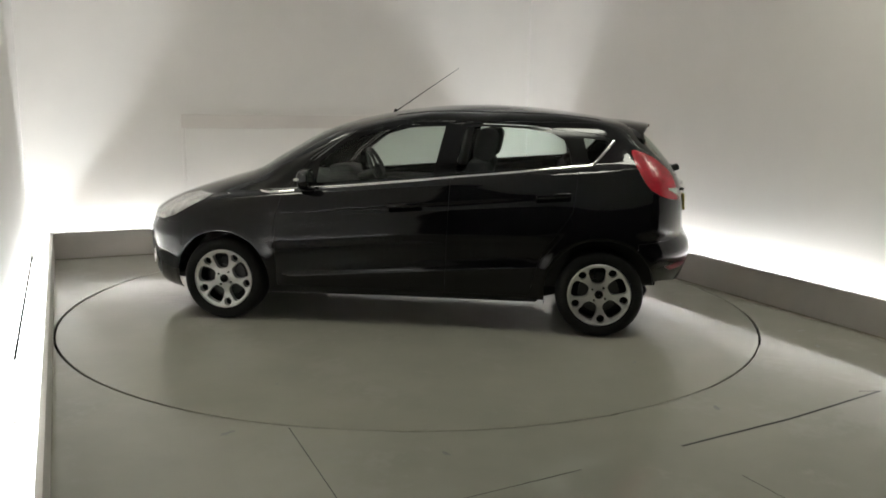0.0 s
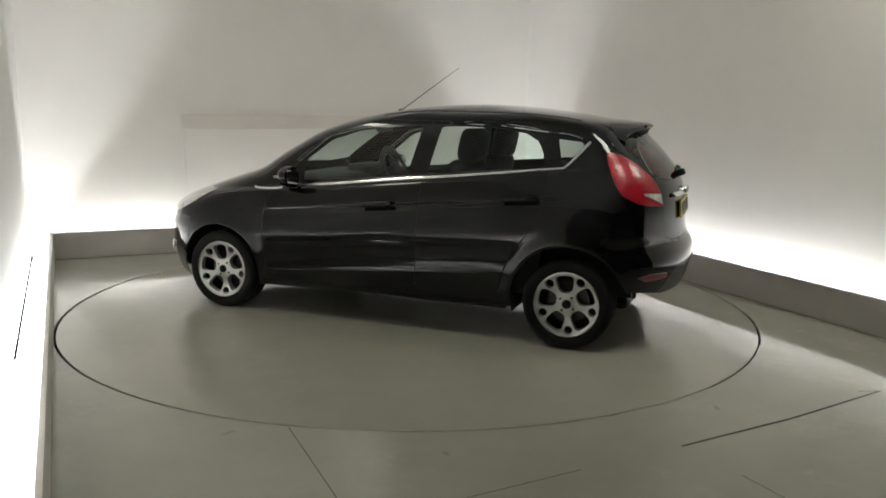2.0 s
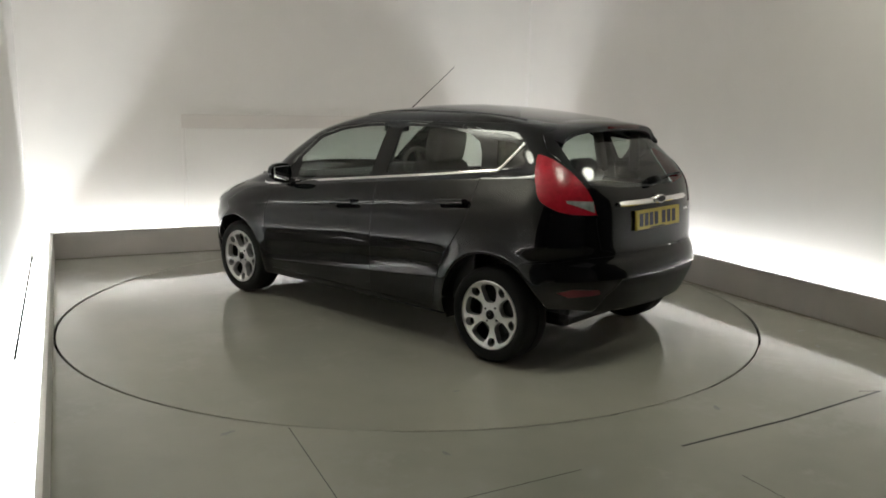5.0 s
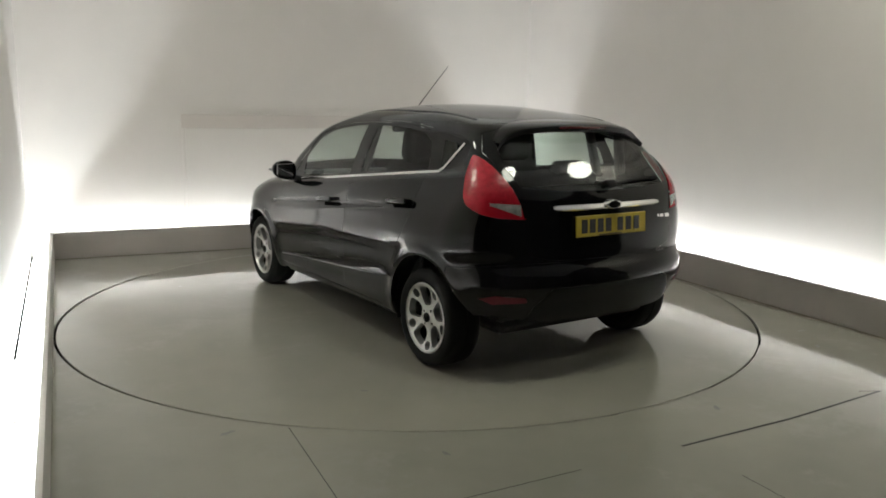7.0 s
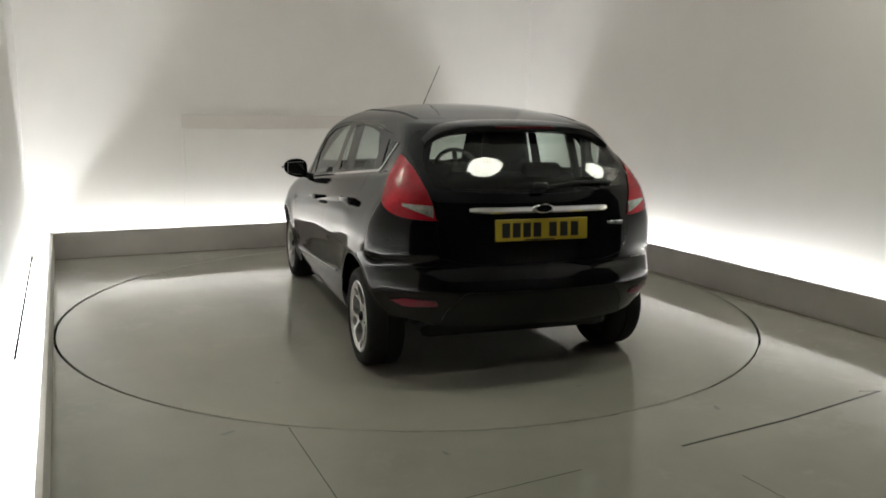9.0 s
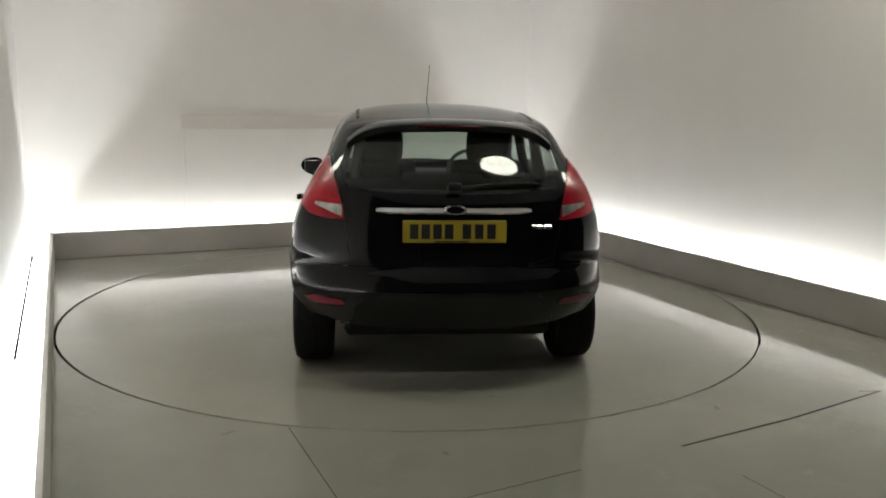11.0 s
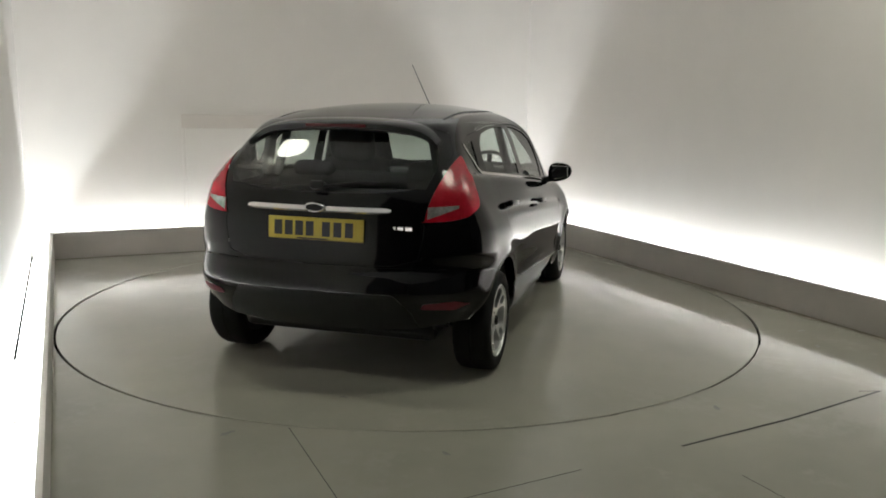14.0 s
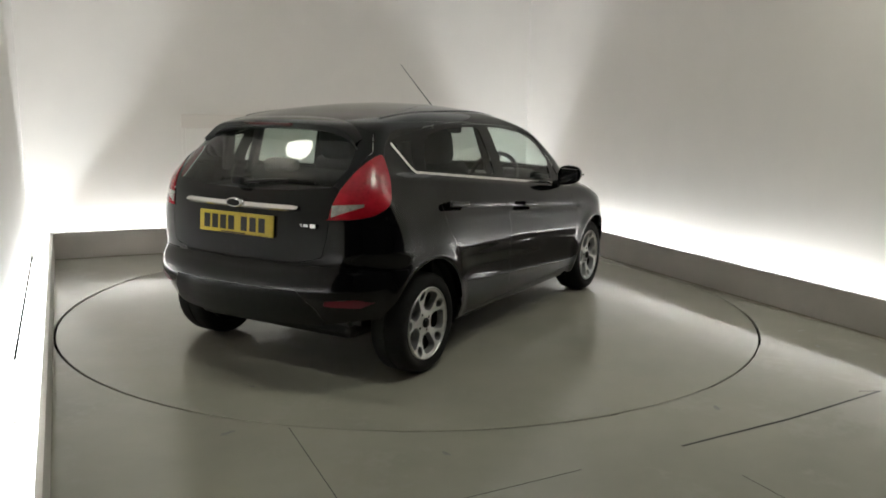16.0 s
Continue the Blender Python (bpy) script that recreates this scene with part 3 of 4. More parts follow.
def build_shell():
    """Cuts the shell into its panels along the regions' edges, with narrow gaps between them."""
    U = np.concatenate([np.linspace(0, 0.27, 44), np.linspace(0.27, 0.75, 108)[1:], np.linspace(0.75, 1, 40)[1:]])
    Z = np.concatenate([np.linspace(0.145, 1.30, 100), 1.30 + (ZTOP - 1.30) * (1 - np.linspace(1, 0, 26) ** 1.7)[1:]])
    nu, nz = len(U), len(Z)
    gu, gz = np.meshgrid(U, Z, indexing="ij")
    cu, cz = 0.25 * (gu[1:, 1:] + gu[:-1, 1:] + gu[1:, :-1] + gu[:-1, :-1]), 0.25 * (gz[1:, 1:] + gz[:-1, 1:] + gz[1:, :-1] + gz[:-1, :-1])
    C = shell(cu, cz)
    label = np.full(cu.shape, -1)
    for k in range(len(REGIONS) - 1, -1, -1):
        label[REGIONS[k][1](C) < 0] = k
    # move the vertices on a border to the border itself
    pad = np.pad(label, 1, mode="edge")
    around = np.stack([pad[1:, 1:], pad[:-1, 1:], pad[1:, :-1], pad[:-1, :-1]], -1)
    lo, hi = around.min(-1), around.max(-1)
    du, dz = np.gradient(U), np.gradient(Z)
    nu_, nz_ = gu.copy(), gz.copy()
    for k in range(len(REGIONS) - 1):
        sel = np.argwhere((lo == k) & (hi > k))
        if not len(sel):
            continue
        i, j = sel[:, 0], sel[:, 1]
        u0, z0, su, sz = U[i], Z[j], du[i], dz[j]
        u, z = u0.copy(), z0.copy()
        f = REGIONS[k][1]
        for _ in range(6):
            f0 = f(shell(u, z))
            fu = (f(shell(np.clip(u + 0.1 * su, 0, 1), z)) - f0) / 0.1
            fz = (f(shell(u, z + 0.1 * sz)) - f0) / 0.1
            g = fu * fu + fz * fz + 1e-12
            u = np.clip(u - np.clip(f0 * fu / g, -0.5, 0.5) * su, u0 - 0.62 * su, u0 + 0.62 * su)
            z = np.clip(z - np.clip(f0 * fz / g, -0.5, 0.5) * sz, z0 - 0.62 * sz, z0 + 0.62 * sz)
        keep = (i == 0) | (i == nu - 1)
        nu_[i, j], nz_[i, j] = np.where(keep, u0, np.clip(u, 0, 1)), z
    P = shell(nu_, np.clip(nz_, 0.14, ZTOP))
    e = 1e-3
    tu = shell(np.clip(nu_ + e, 0, 1), nz_) - shell(np.clip(nu_ - e, 0, 1), nz_)
    tz = shell(nu_, np.clip(nz_ + e, 0.14, ZTOP)) - shell(nu_, np.clip(nz_ - e, 0.14, ZTOP))
    N = np.cross(tz, tu)
    ln = np.linalg.norm(N, axis=-1, keepdims=True)
    N = np.where(ln > 1e-9, N / np.maximum(ln, 1e-9), np.array([0, 0, 1.0]))
    N[:, -1] = (0, 0, 1)
    N[0, :, 1] = 0
    N[-1, :, 1] = 0
    N /= np.maximum(np.linalg.norm(N, axis=-1, keepdims=True), 1e-9)
    return P, N, label


SHELL_P, SHELL_N, SHELL_L = build_shell()


def panel(name, region, mat, parent, sides=(1, -1), lift=0.0, gap=0.0013, label="", only=None):
    """One panel of the shell as a mesh of its own, on one side of the car or across both."""
    ks = [k for k, r in enumerate(REGIONS) if r[0] == region]
    cells = np.argwhere(np.isin(SHELL_L, ks))
    if only is not None:
        cells = np.array([c for c in cells if only(SHELL_P[c[0], c[1]])])
    verts, norms, faces, index = [], [], [], {}
    for s in sides:
        for i, j in cells:
            ids = []
            for a, b in ((i, j), (i + 1, j), (i + 1, j + 1), (i, j + 1)):
                key = (a, b, 0 if a in (0, SHELL_P.shape[0] - 1) else s)
                if key not in index:
                    index[key] = len(verts)
                    n = SHELL_N[a, b] * (1, s, 1)
                    verts.append(SHELL_P[a, b] * (1, s, 1) + n * lift)
                    norms.append(n)
                ids.append(index[key])
            faces.append(ids[::-1] if s > 0 else ids)
    V = np.array(verts)
    if gap:
        count, mid = {}, np.zeros_like(V)
        deg = np.zeros(len(V))
        for f in faces:
            c = V[f].mean(0)
            for a, b in zip(f, f[1:] + f[:1]):
                count[(min(a, b), max(a, b))] = count.get((min(a, b), max(a, b)), 0) + 1
                mid[a] += c
                deg[a] += 1
        rim = {v for e, c in count.items() if c == 1 for v in e}
        for v in rim:
            d = mid[v] / deg[v] - V[v]
            L = np.linalg.norm(d)
            if L > 1e-6 and not (abs(V[v][1]) < 1e-4 and len(sides) == 2):
                V[v] = V[v] + d / L * min(gap, L * 0.4)
    me = bpy.data.meshes.new(name)
    me.from_pydata(V.tolist(), [], faces)
    me.polygons.foreach_set("use_smooth", [True] * len(faces))
    me.normals_split_custom_set_from_vertices([tuple(n) for n in norms])
    me.materials.append(mat)
    ob = new(name, me)
    ob.parent = parent
    if label:
        ob["label"] = label
    return ob


def ribbon(name, path, half, lift, mat, parent, side=1, thick=0.006, label=""):
    """A raised trim strip laid on the shell along a line of points."""
    pts = [Vector(p) for p in path]
    bm = bmesh.new()
    rows = []
    for i, p in enumerate(pts):
        d = (pts[min(i + 1, len(pts) - 1)] - pts[max(i - 1, 0)]).normalized()
        out = Vector((0, 1, 0.35)) if abs(p.x) < 1.5 else Vector((-1, 0, 0.15))
        out = (out - d * out.dot(d)).normalized()
        across = d.cross(out).normalized()
        row = [p + across * half, p + across * half + out * lift, p + out * (lift + thick * 0.4), p - across * half + out * lift, p - across * half]
        rows.append([bm.verts.new((q.x, q.y * side, q.z)) for q in row])
    for a, b in zip(rows, rows[1:]):
        for k in range(4):
            bm.faces.new((a[k], b[k], b[k + 1], a[k + 1]))
    bm.faces.new(rows[0])
    bm.faces.new(rows[-1][::-1])
    bmesh.ops.recalc_face_normals(bm, faces=bm.faces[:])
    return part(name, bm, mat, parent, label, smooth=50)


# ---------------------------------------------------------------- the car: building it
car = new("car")
tagged(car, "black five-door hatchback with silver alloy wheels on the turntable", "car")


def build_body():
    panel("roof", "roof", M_PAINT, car)
    panel("bonnet", "bonnet", M_PAINT, car)
    nose = panel("front_bumper", "front_bumper", M_PAINT, car)
    panel("front_insert", "front_insert", M_PLASTIC, nose, lift=-0.004, label="matt black lower bumper insert")
    bumper = panel("rear_bumper", "rear_bumper", M_PAINT, car)
    panel("lower_valance", "lower_valance", M_PLASTIC, bumper, label="matt black lower bumper insert")
    gate = panel("tailgate", "tailgate", M_PAINT, car)
    panel("tailgate_glass", "tailgate_glass", M_GLASSREAR, gate, gap=0.001, label="tinted rear window").visible_shadow = False
    panel("windscreen", "windscreen", M_GLASS, car, gap=0.001, label="clear windscreen").visible_shadow = False
    for s in (1, -1):
        panel("body_side", "body_side", M_PAINT, car, (s,))
        panel("window_surround", "window_surround", M_GLOSS, car, (s,), lift=-0.003, gap=0.001, label="gloss black window pillars")
        for door_name, glass in (("front_door", "front_glass"), ("rear_door", "rear_glass")):
            door = panel(door_name, door_name, M_PAINT, car, (s,))
            panel("door_glass", glass, M_GLASS, door, (s,), lift=-0.008, gap=0.0, label="clear door window").visible_shadow = False
            door_handle(door, s, 0.02 if door_name == "front_door" else -0.93)
        panel("quarter_glass", "quarter_glass", M_GLASS, car, (s,), lift=-0.008, gap=0.0, label="small rear quarter window").visible_shadow = False
        lamp = panel("tail_lamp", "tail_lamp", M_RED, car, (s,), lift=0.004, gap=0.001, label="red tail lamp")
        clear_lens(lamp, s)
        panel("headlamp", "headlamp", M_CLEARLENS, car, (s,), lift=0.003, gap=0.001, label="clear headlamp lens")
        panel("reflector", "reflector", M_REDDARK, bumper, (s,), lift=0.003, gap=0.001, label="red bumper reflector")
        path = []
        for x in np.linspace(0.63, -1.165, 40):
            z = float(belt(x)) - 0.006
            path.append((x, side_y(x, z), z))
        for k, (x, z) in enumerate(((-1.195, 1.107), (-1.225, 1.14), (-1.255, 1.176), (-1.285, 1.213), (-1.308, 1.243))):
            path.append((x, side_y(x, z), z))
        ribbon("window_trim", path, 0.0085, 0.004, M_CHROME, car, s, label="chrome strip below the windows")
        wing = [(x, side_y(x, z), z) for x, z in ((0.995, 0.874), (0.97, 0.868), (0.92, 0.866), (0.86, 0.869), (0.80, 0.874), (0.76, 0.880))]
        ribbon("wing_trim", wing, 0.0065, 0.003, M_CHROME, car, s, label="short chrome strip on the wing")
        ribbon("side_rubbing_line", [(x, side_y(x, 0.318 + 0.075 * (0.83 - x)), 0.318 + 0.075 * (0.83 - x)) for x in np.linspace(0.80, -0.70, 24)], 0.006, 0.0015, M_PAINT, car, s)
        mirror(s)
    return gate, bumper


def door_handle(door, s, x):
    """A bar handle over a shallow cup."""
    z = 0.69 + 0.088 * (0.93 - x) + 0.045
    y = side_y(x, z)
    m = pose(x, s * y, z, 0, 5, 0)
    bar = box(bmesh.new(), -0.115, 0.105, -0.014, 0.014, -0.017, 0.017, bevel=0.010, seg=3, m=m @ pose(0, s * 0.028, 0))
    box(bar, -0.11, -0.085, -0.03, 0.01, -0.012, 0.012, bevel=0.004, m=m @ pose(0, s * 0.012, 0))
    box(bar, 0.075, 0.10, -0.03, 0.01, -0.012, 0.012, bevel=0.004, m=m @ pose(0, s * 0.012, 0))
    part("handle", bar, M_PAINT, door, smooth=40)


def mirror(s):
    """Door mirror: foot, housing and glass facing back."""
    m = pose(0.645, s * 0.878, 0.965)
    bm = bmesh.new()
    bmesh.ops.create_uvsphere(bm, u_segments=32, v_segments=20, radius=1.0)
    for v in bm.verts:
        q = Vector([math.copysign(abs(k) ** 0.80, k) for k in v.co])
        x = max(q.x, -0.45)
        v.co = Vector((0.060 * x, 0.088 * q.y * (1 - 0.12 * q.x), 0.070 * q.z * (1 - 0.20 * q.y * s) + 0.008 * q.y * s))
    bmesh.ops.transform(bm, matrix=m, verts=bm.verts[:])
    housing = part("door_mirror", bm, M_PAINT, car, "black door mirror housing", smooth=50)
    foot = box(bmesh.new(), -0.03, 0.05, -0.10, 0.06, -0.02, 0.025, bevel=0.012, seg=2, m=m @ pose(0.02, -s * 0.09, -0.062, s * 14, 0, 0))
    part("mirror_foot", foot, M_PLASTIC, housing, smooth=50)
    g = box(bmesh.new(), -0.004, 0.004, -0.062, 0.062, -0.047, 0.047, bevel=0.003, seg=1)
    for v in g.verts:
        v.co.z = v.co.z * (1 - 0.2 * v.co.y * s / 0.08) + 0.08 * v.co.y * s
    bmesh.ops.transform(g, matrix=m @ pose(-0.028, 0, 0), verts=g.verts[:])
    part("mirror_glass", g, M_MIRROR, housing, "mirror glass")
    ind = box(bmesh.new(), -0.012, 0.02, -0.02, 0.03, -0.008, 0.008, bevel=0.006, m=m @ pose(0.035, s * 0.068, 0.004))
    part("side_indicator", ind, M_CLEARLENS, housing, "clear side indicator lens", smooth=50)


def clear_lens(lamp, s):
    """The clear reversing light low in the tail lamp."""
    rows = []
    bm = bmesh.new()
    for k in range(9):
        y = 0.562 + 0.138 * k / 8
        z0, z1 = 0.889 + 0.054 * k / 8, 0.948 + 0.008 * k / 8
        col = []
        for j in range(4):
            z = z0 + (z1 - z0) * j / 3
            col.append(bm.verts.new((tail_x(y, z) - 0.0075, s * y, z)))
        rows.append(col)
    for a, b in zip(rows, rows[1:]):
        for j in range(3):
            f = (a[j], a[j + 1], b[j + 1], b[j])
            bm.faces.new(f if s > 0 else f[::-1])
    r = bmesh.ops.extrude_face_region(bm, geom=bm.faces[:])
    for v in r["geom"]:
        if isinstance(v, bmesh.types.BMVert):
            v.co.x += 0.008
    bmesh.ops.recalc_face_normals(bm, faces=bm.faces[:])
    part("reversing_light", bm, M_CLEARLENS, lamp, "clear reversing light", smooth=40)


def build_tail(gate, bumper):
    # chrome bar, oval badge, bars of lettering, number plate, wiper, spoiler with brake light
    rows = [(tail_x(y, 0.926) - 0.004, y, 0.926) for y in np.linspace(-0.39, 0.39, 25)]
    bm = bmesh.new()
    tiers = []
    for x, y, z in rows:
        h = 0.0145 if abs(y) < 0.36 else 0.0145 - 0.045 * (abs(y) - 0.36) * 4
        tiers.append([bm.verts.new(p) for p in ((x + 0.01, y, z + h), (x - 0.008, y, z + h), (x - 0.021, y, z - 0.35 * h), (x - 0.014, y, z - h), (x + 0.01, y, z - h))])
    for a, b in zip(tiers, tiers[1:]):
        for k in range(4):
            bm.faces.new((a[k], a[k + 1], b[k + 1], b[k]))
    bm.faces.new(tiers[0]), bm.faces.new(tiers[-1])
    bmesh.ops.recalc_face_normals(bm, faces=bm.faces[:])
    bar = part("chrome_bar", bm, M_CHROME, gate, "chrome bar above the number plate", smooth=35)
    x0 = tail_x(0, 0.935) - 0.03
    bm = lathe(bmesh.new(), [(0.001, -0.008), (0.045, -0.006), (0.052, 0.0), (0.052, 0.03)], 32, "z")
    bmesh.ops.transform(bm, matrix=pose(x0, 0, 0.934, 0, 90, 0) @ Matrix.Diagonal((0.5, 1.1, 1, 1)), verts=bm.verts[:])
    bmesh.ops.recalc_face_normals(bm, faces=bm.faces[:])
    badge = part("badge", bm, M_CHROME, gate, "oval chrome-rimmed badge", smooth=50)
    bm = lathe(bmesh.new(), [(0.001, -0.010), (0.040, -0.009), (0.043, -0.004)], 32, "z")
    bmesh.ops.transform(bm, matrix=pose(x0, 0, 0.934, 0, 90, 0) @ Matrix.Diagonal((0.44, 1.08, 1, 1)), verts=bm.verts[:])
    bmesh.ops.recalc_face_normals(bm, faces=bm.faces[:])
    part("badge_face", bm, M_GLOSS, badge, smooth=50)
    # plain bars in place of the model script
    for y0, y1, h in ((-0.345, -0.375, 0.016), (-0.38, -0.415, 0.010), (-0.42, -0.455, 0.009), (-0.46, -0.50, 0.011)):
        x = tail_x(0.44, 0.845)
        part("script_bar", boxed(x - 0.008, x + 0.004, y1, y0, 0.842 - h, 0.842 + h, bevel=0.003, seg=1), M_CHROME, gate)
    # number plate with plain bars for its characters
    xp = tail_x(0.0, 0.825) - 0.004
    m = pose(xp, 0, 0.825, 0, 4, 0)
    plate = part("number_plate", boxed(-0.004, 0.006, -0.26, 0.26, -0.056, 0.056, bevel=0.003, seg=1, m=m), M_PLATE, gate, "yellow number plate with black bars")
    for k, y in enumerate((0.203, 0.145, 0.087, 0.029, -0.060, -0.122, -0.184)):
        part("plate_mark", boxed(-0.0055, -0.003, y - 0.0215, y + 0.0215, -0.037, 0.037, m=m), M_INK, plate)
    part("plate_mark", boxed(-0.0055, -0.003, -0.07, 0.10, -0.0535, -0.047, m=m), M_INK, plate)
    part("plate_backing", boxed(0.010, 0.03, -0.25, 0.25, -0.05, 0.05, bevel=0.004, seg=1, m=m), M_PLASTIC, gate)
    # wiper on the glass
    wx = tail_x(0, 1.03)
    wiper = part("wiper_pivot", boxed(-0.045, 0.02, -0.035, 0.035, -0.022, 0.022, bevel=0.012, seg=3, m=pose(wx - 0.012, 0.0, 1.035, 0, 20, 0)), M_PLASTIC, gate, "black rear wiper", smooth=50)
    arm = [(tail_x(y, z) - 0.028, y, z) for y, z in ((-0.01, 1.035), (-0.10, 1.045), (-0.20, 1.058), (-0.30, 1.06))]
    part("wiper_arm", tube_along(bmesh.new(), arm, 0.010, 8, 0.006), M_PLASTIC, wiper, smooth=50)
    blade = [(tail_x(y, z) - 0.016, y, z) for y, z in ((-0.12, 1.040), (-0.20, 1.05), (-0.30, 1.056), (-0.40, 1.056), (-0.45, 1.052))]
    part("wiper_blade", tube_along(bmesh.new(), blade, 0.009, 6), M_RUBBER, wiper, smooth=50)
    # spoiler
    bm = bmesh.new()
    tiers = []
    for y in np.linspace(-0.54, 0.54, 41):
        k = abs(y) / 0.54
        zt = 1.352 - 0.03 * k ** 2 - 0.075 * k ** 7
        edge = tail_x(y, zt - 0.02)
        xt = -1.57 * (1 - k ** 5) + (edge - 0.012) * k ** 5 + 0.05 * k ** 2 * (1 - k ** 5)
        zs = 1.374 - 0.035 * k ** 2 - 0.05 * k ** 7
        xs = max(tail_x(y, zs) + 0.10, xt + 0.05)
        zs = zs + 0.006
        th = 0.034
        tiers.append([bm.verts.new(p) for p in ((xs, y, zs), (0.5 * (xs + xt), y, 0.5 * (zs + zt) + 0.007), (xt + 0.012, y, zt + 0.002), (xt, y, zt - 0.006), (xt + 0.010, y, zt - th), (edge + 0.02, y, zt - th - 0.012))])
    under = bmesh.new()
    below = [[under.verts.new(v.co) for v in row[3:]] for row in tiers]
    for a, b in zip(tiers, tiers[1:]):
        for k in range(3):
            bm.faces.new((a[k], a[k + 1], b[k + 1], b[k]))
    for a, b in zip(below, below[1:]):
        for k in range(2):
            under.faces.new((a[k], a[k + 1], b[k + 1], b[k]))
    for row in tiers:
        for v in row[4:]:
            bm.verts.remove(v)
    for mesh in (bm, under):
        bmesh.ops.recalc_face_normals(mesh, faces=mesh.faces[:])
    spoiler = part("spoiler", bm, M_PAINT, gate, "black roof spoiler", smooth=50)
    part("spoiler_underside", under, M_PLASTIC, spoiler, "matt black spoiler underside", smooth=50)
    bm = bmesh.new()
    for y0, y1 in ((-0.17, 0.17),):
        box(bm, -1.576, -1.55, y0, y1, 1.325, 1.343, bevel=0.005)
    part("brake_light", bm, M_BRAKE, spoiler, "red high-level brake light", smooth=50)


def rim_mesh():
    """Alloy wheel face with five large and five small openings, cut from a polar sheet."""
    nr, na = 34, 150
    R = np.linspace(0.0, 0.206, nr)
    A = np.linspace(0, 2 * np.pi, na, endpoint=False)

    def hole(P):
        best = np.full(P.shape[:-1], 1.0)
        for k in range(5):
            a = 2 * np.pi * k / 5 + np.pi / 2
            c, s = math.cos(a), math.sin(a)
            p, q = P[..., 0] * c + P[..., 1] * s, -P[..., 0] * s + P[..., 1] * c
            wide = 0.052 + 0.20 * np.clip(p - 0.12, -0.05, 0.05)
            d = (np.abs((p - 0.126) / 0.057) ** 3.2 + np.abs(q / wide) ** 3.2) ** (1 / 3.2) - 1
            best = np.minimum(best, d * 0.038)
            a += np.pi / 5
            best = np.minimum(best, np.hypot((P[..., 0] - 0.166 * math.cos(a)) , (P[..., 1] - 0.166 * math.sin(a))) - 0.0275)
        for k in range(4):
            a = 2 * np.pi * k / 4 + 0.4
            best = np.minimum(best, np.hypot(P[..., 0] - 0.052 * math.cos(a), P[..., 1] - 0.052 * math.sin(a)) - 0.0095)
        return best

    def at(r, a):
        return np.stack([r * np.cos(a), r * np.sin(a)], -1)

    gr, ga = np.meshgrid(R, A, indexing="ij")
    cr = 0.5 * (R[1:] + R[:-1])
    cell = hole(at(*np.meshgrid(cr, A + np.pi / na, indexing="ij"))) < 0
    open_ = np.zeros((nr + 1, na), bool)
    open_[1:nr] = cell
    near = np.stack([open_[1:], open_[:-1], np.roll(open_[1:], 1, 1), np.roll(open_[:-1], 1, 1)], -1)
    rim_v = near.any(-1) & ~near.all(-1)
    P = at(gr, ga)
    for _ in range(5):
        f = hole(P)
        e = 1e-4
        gx = (hole(P + (e, 0)) - f) / e
        gy = (hole(P + (0, e)) - f) / e
        g = gx * gx + gy * gy + 1e-6
        move = np.stack([f * gx / g, f * gy / g], -1)
        L = np.linalg.norm(move, axis=-1, keepdims=True)
        move *= np.minimum(1, 0.005 / np.maximum(L, 1e-9))
        P = np.where(rim_v[..., None], P - move * 0.8, P)
    bm = bmesh.new()
    vs = {}

    def vert(i, j):
        j %= na
        if i == 0:
            j = 0
        if (i, j) not in vs:
            x, z = P[i, j]
            r = math.hypot(x, z)
            y = -0.004 - 0.022 * math.sin(min(1.0, r / 0.17) * math.pi) * 0.6 + 0.014 * max(0.0, (r - 0.17) / 0.043)
            vs[(i, j)] = bm.verts.new((x, y, z))
        return vs[(i, j)]

    for i in range(nr - 1):
        for j in range(na):
            if not cell[i, j]:
                q = [vert(i, j), vert(i, j + 1), vert(i + 1, j + 1), vert(i + 1, j)]
                q = list(dict.fromkeys(q))
                if len(q) > 2:
                    bm.faces.new(q)
    bmesh.ops.recalc_face_normals(bm, faces=bm.faces[:])
    if sum(f.normal.y for f in bm.faces) < 0:
        bmesh.ops.reverse_faces(bm, faces=bm.faces[:])
    edge = [e for e in bm.edges if e.is_boundary]
    r = bmesh.ops.extrude_edge_only(bm, edges=edge)
    for v in r["geom"]:
        if isinstance(v, bmesh.types.BMVert):
            v.co.y -= 0.042
    bmesh.ops.recalc_face_normals(bm, faces=bm.faces[:])
    return bm


RADIUS = 0.288


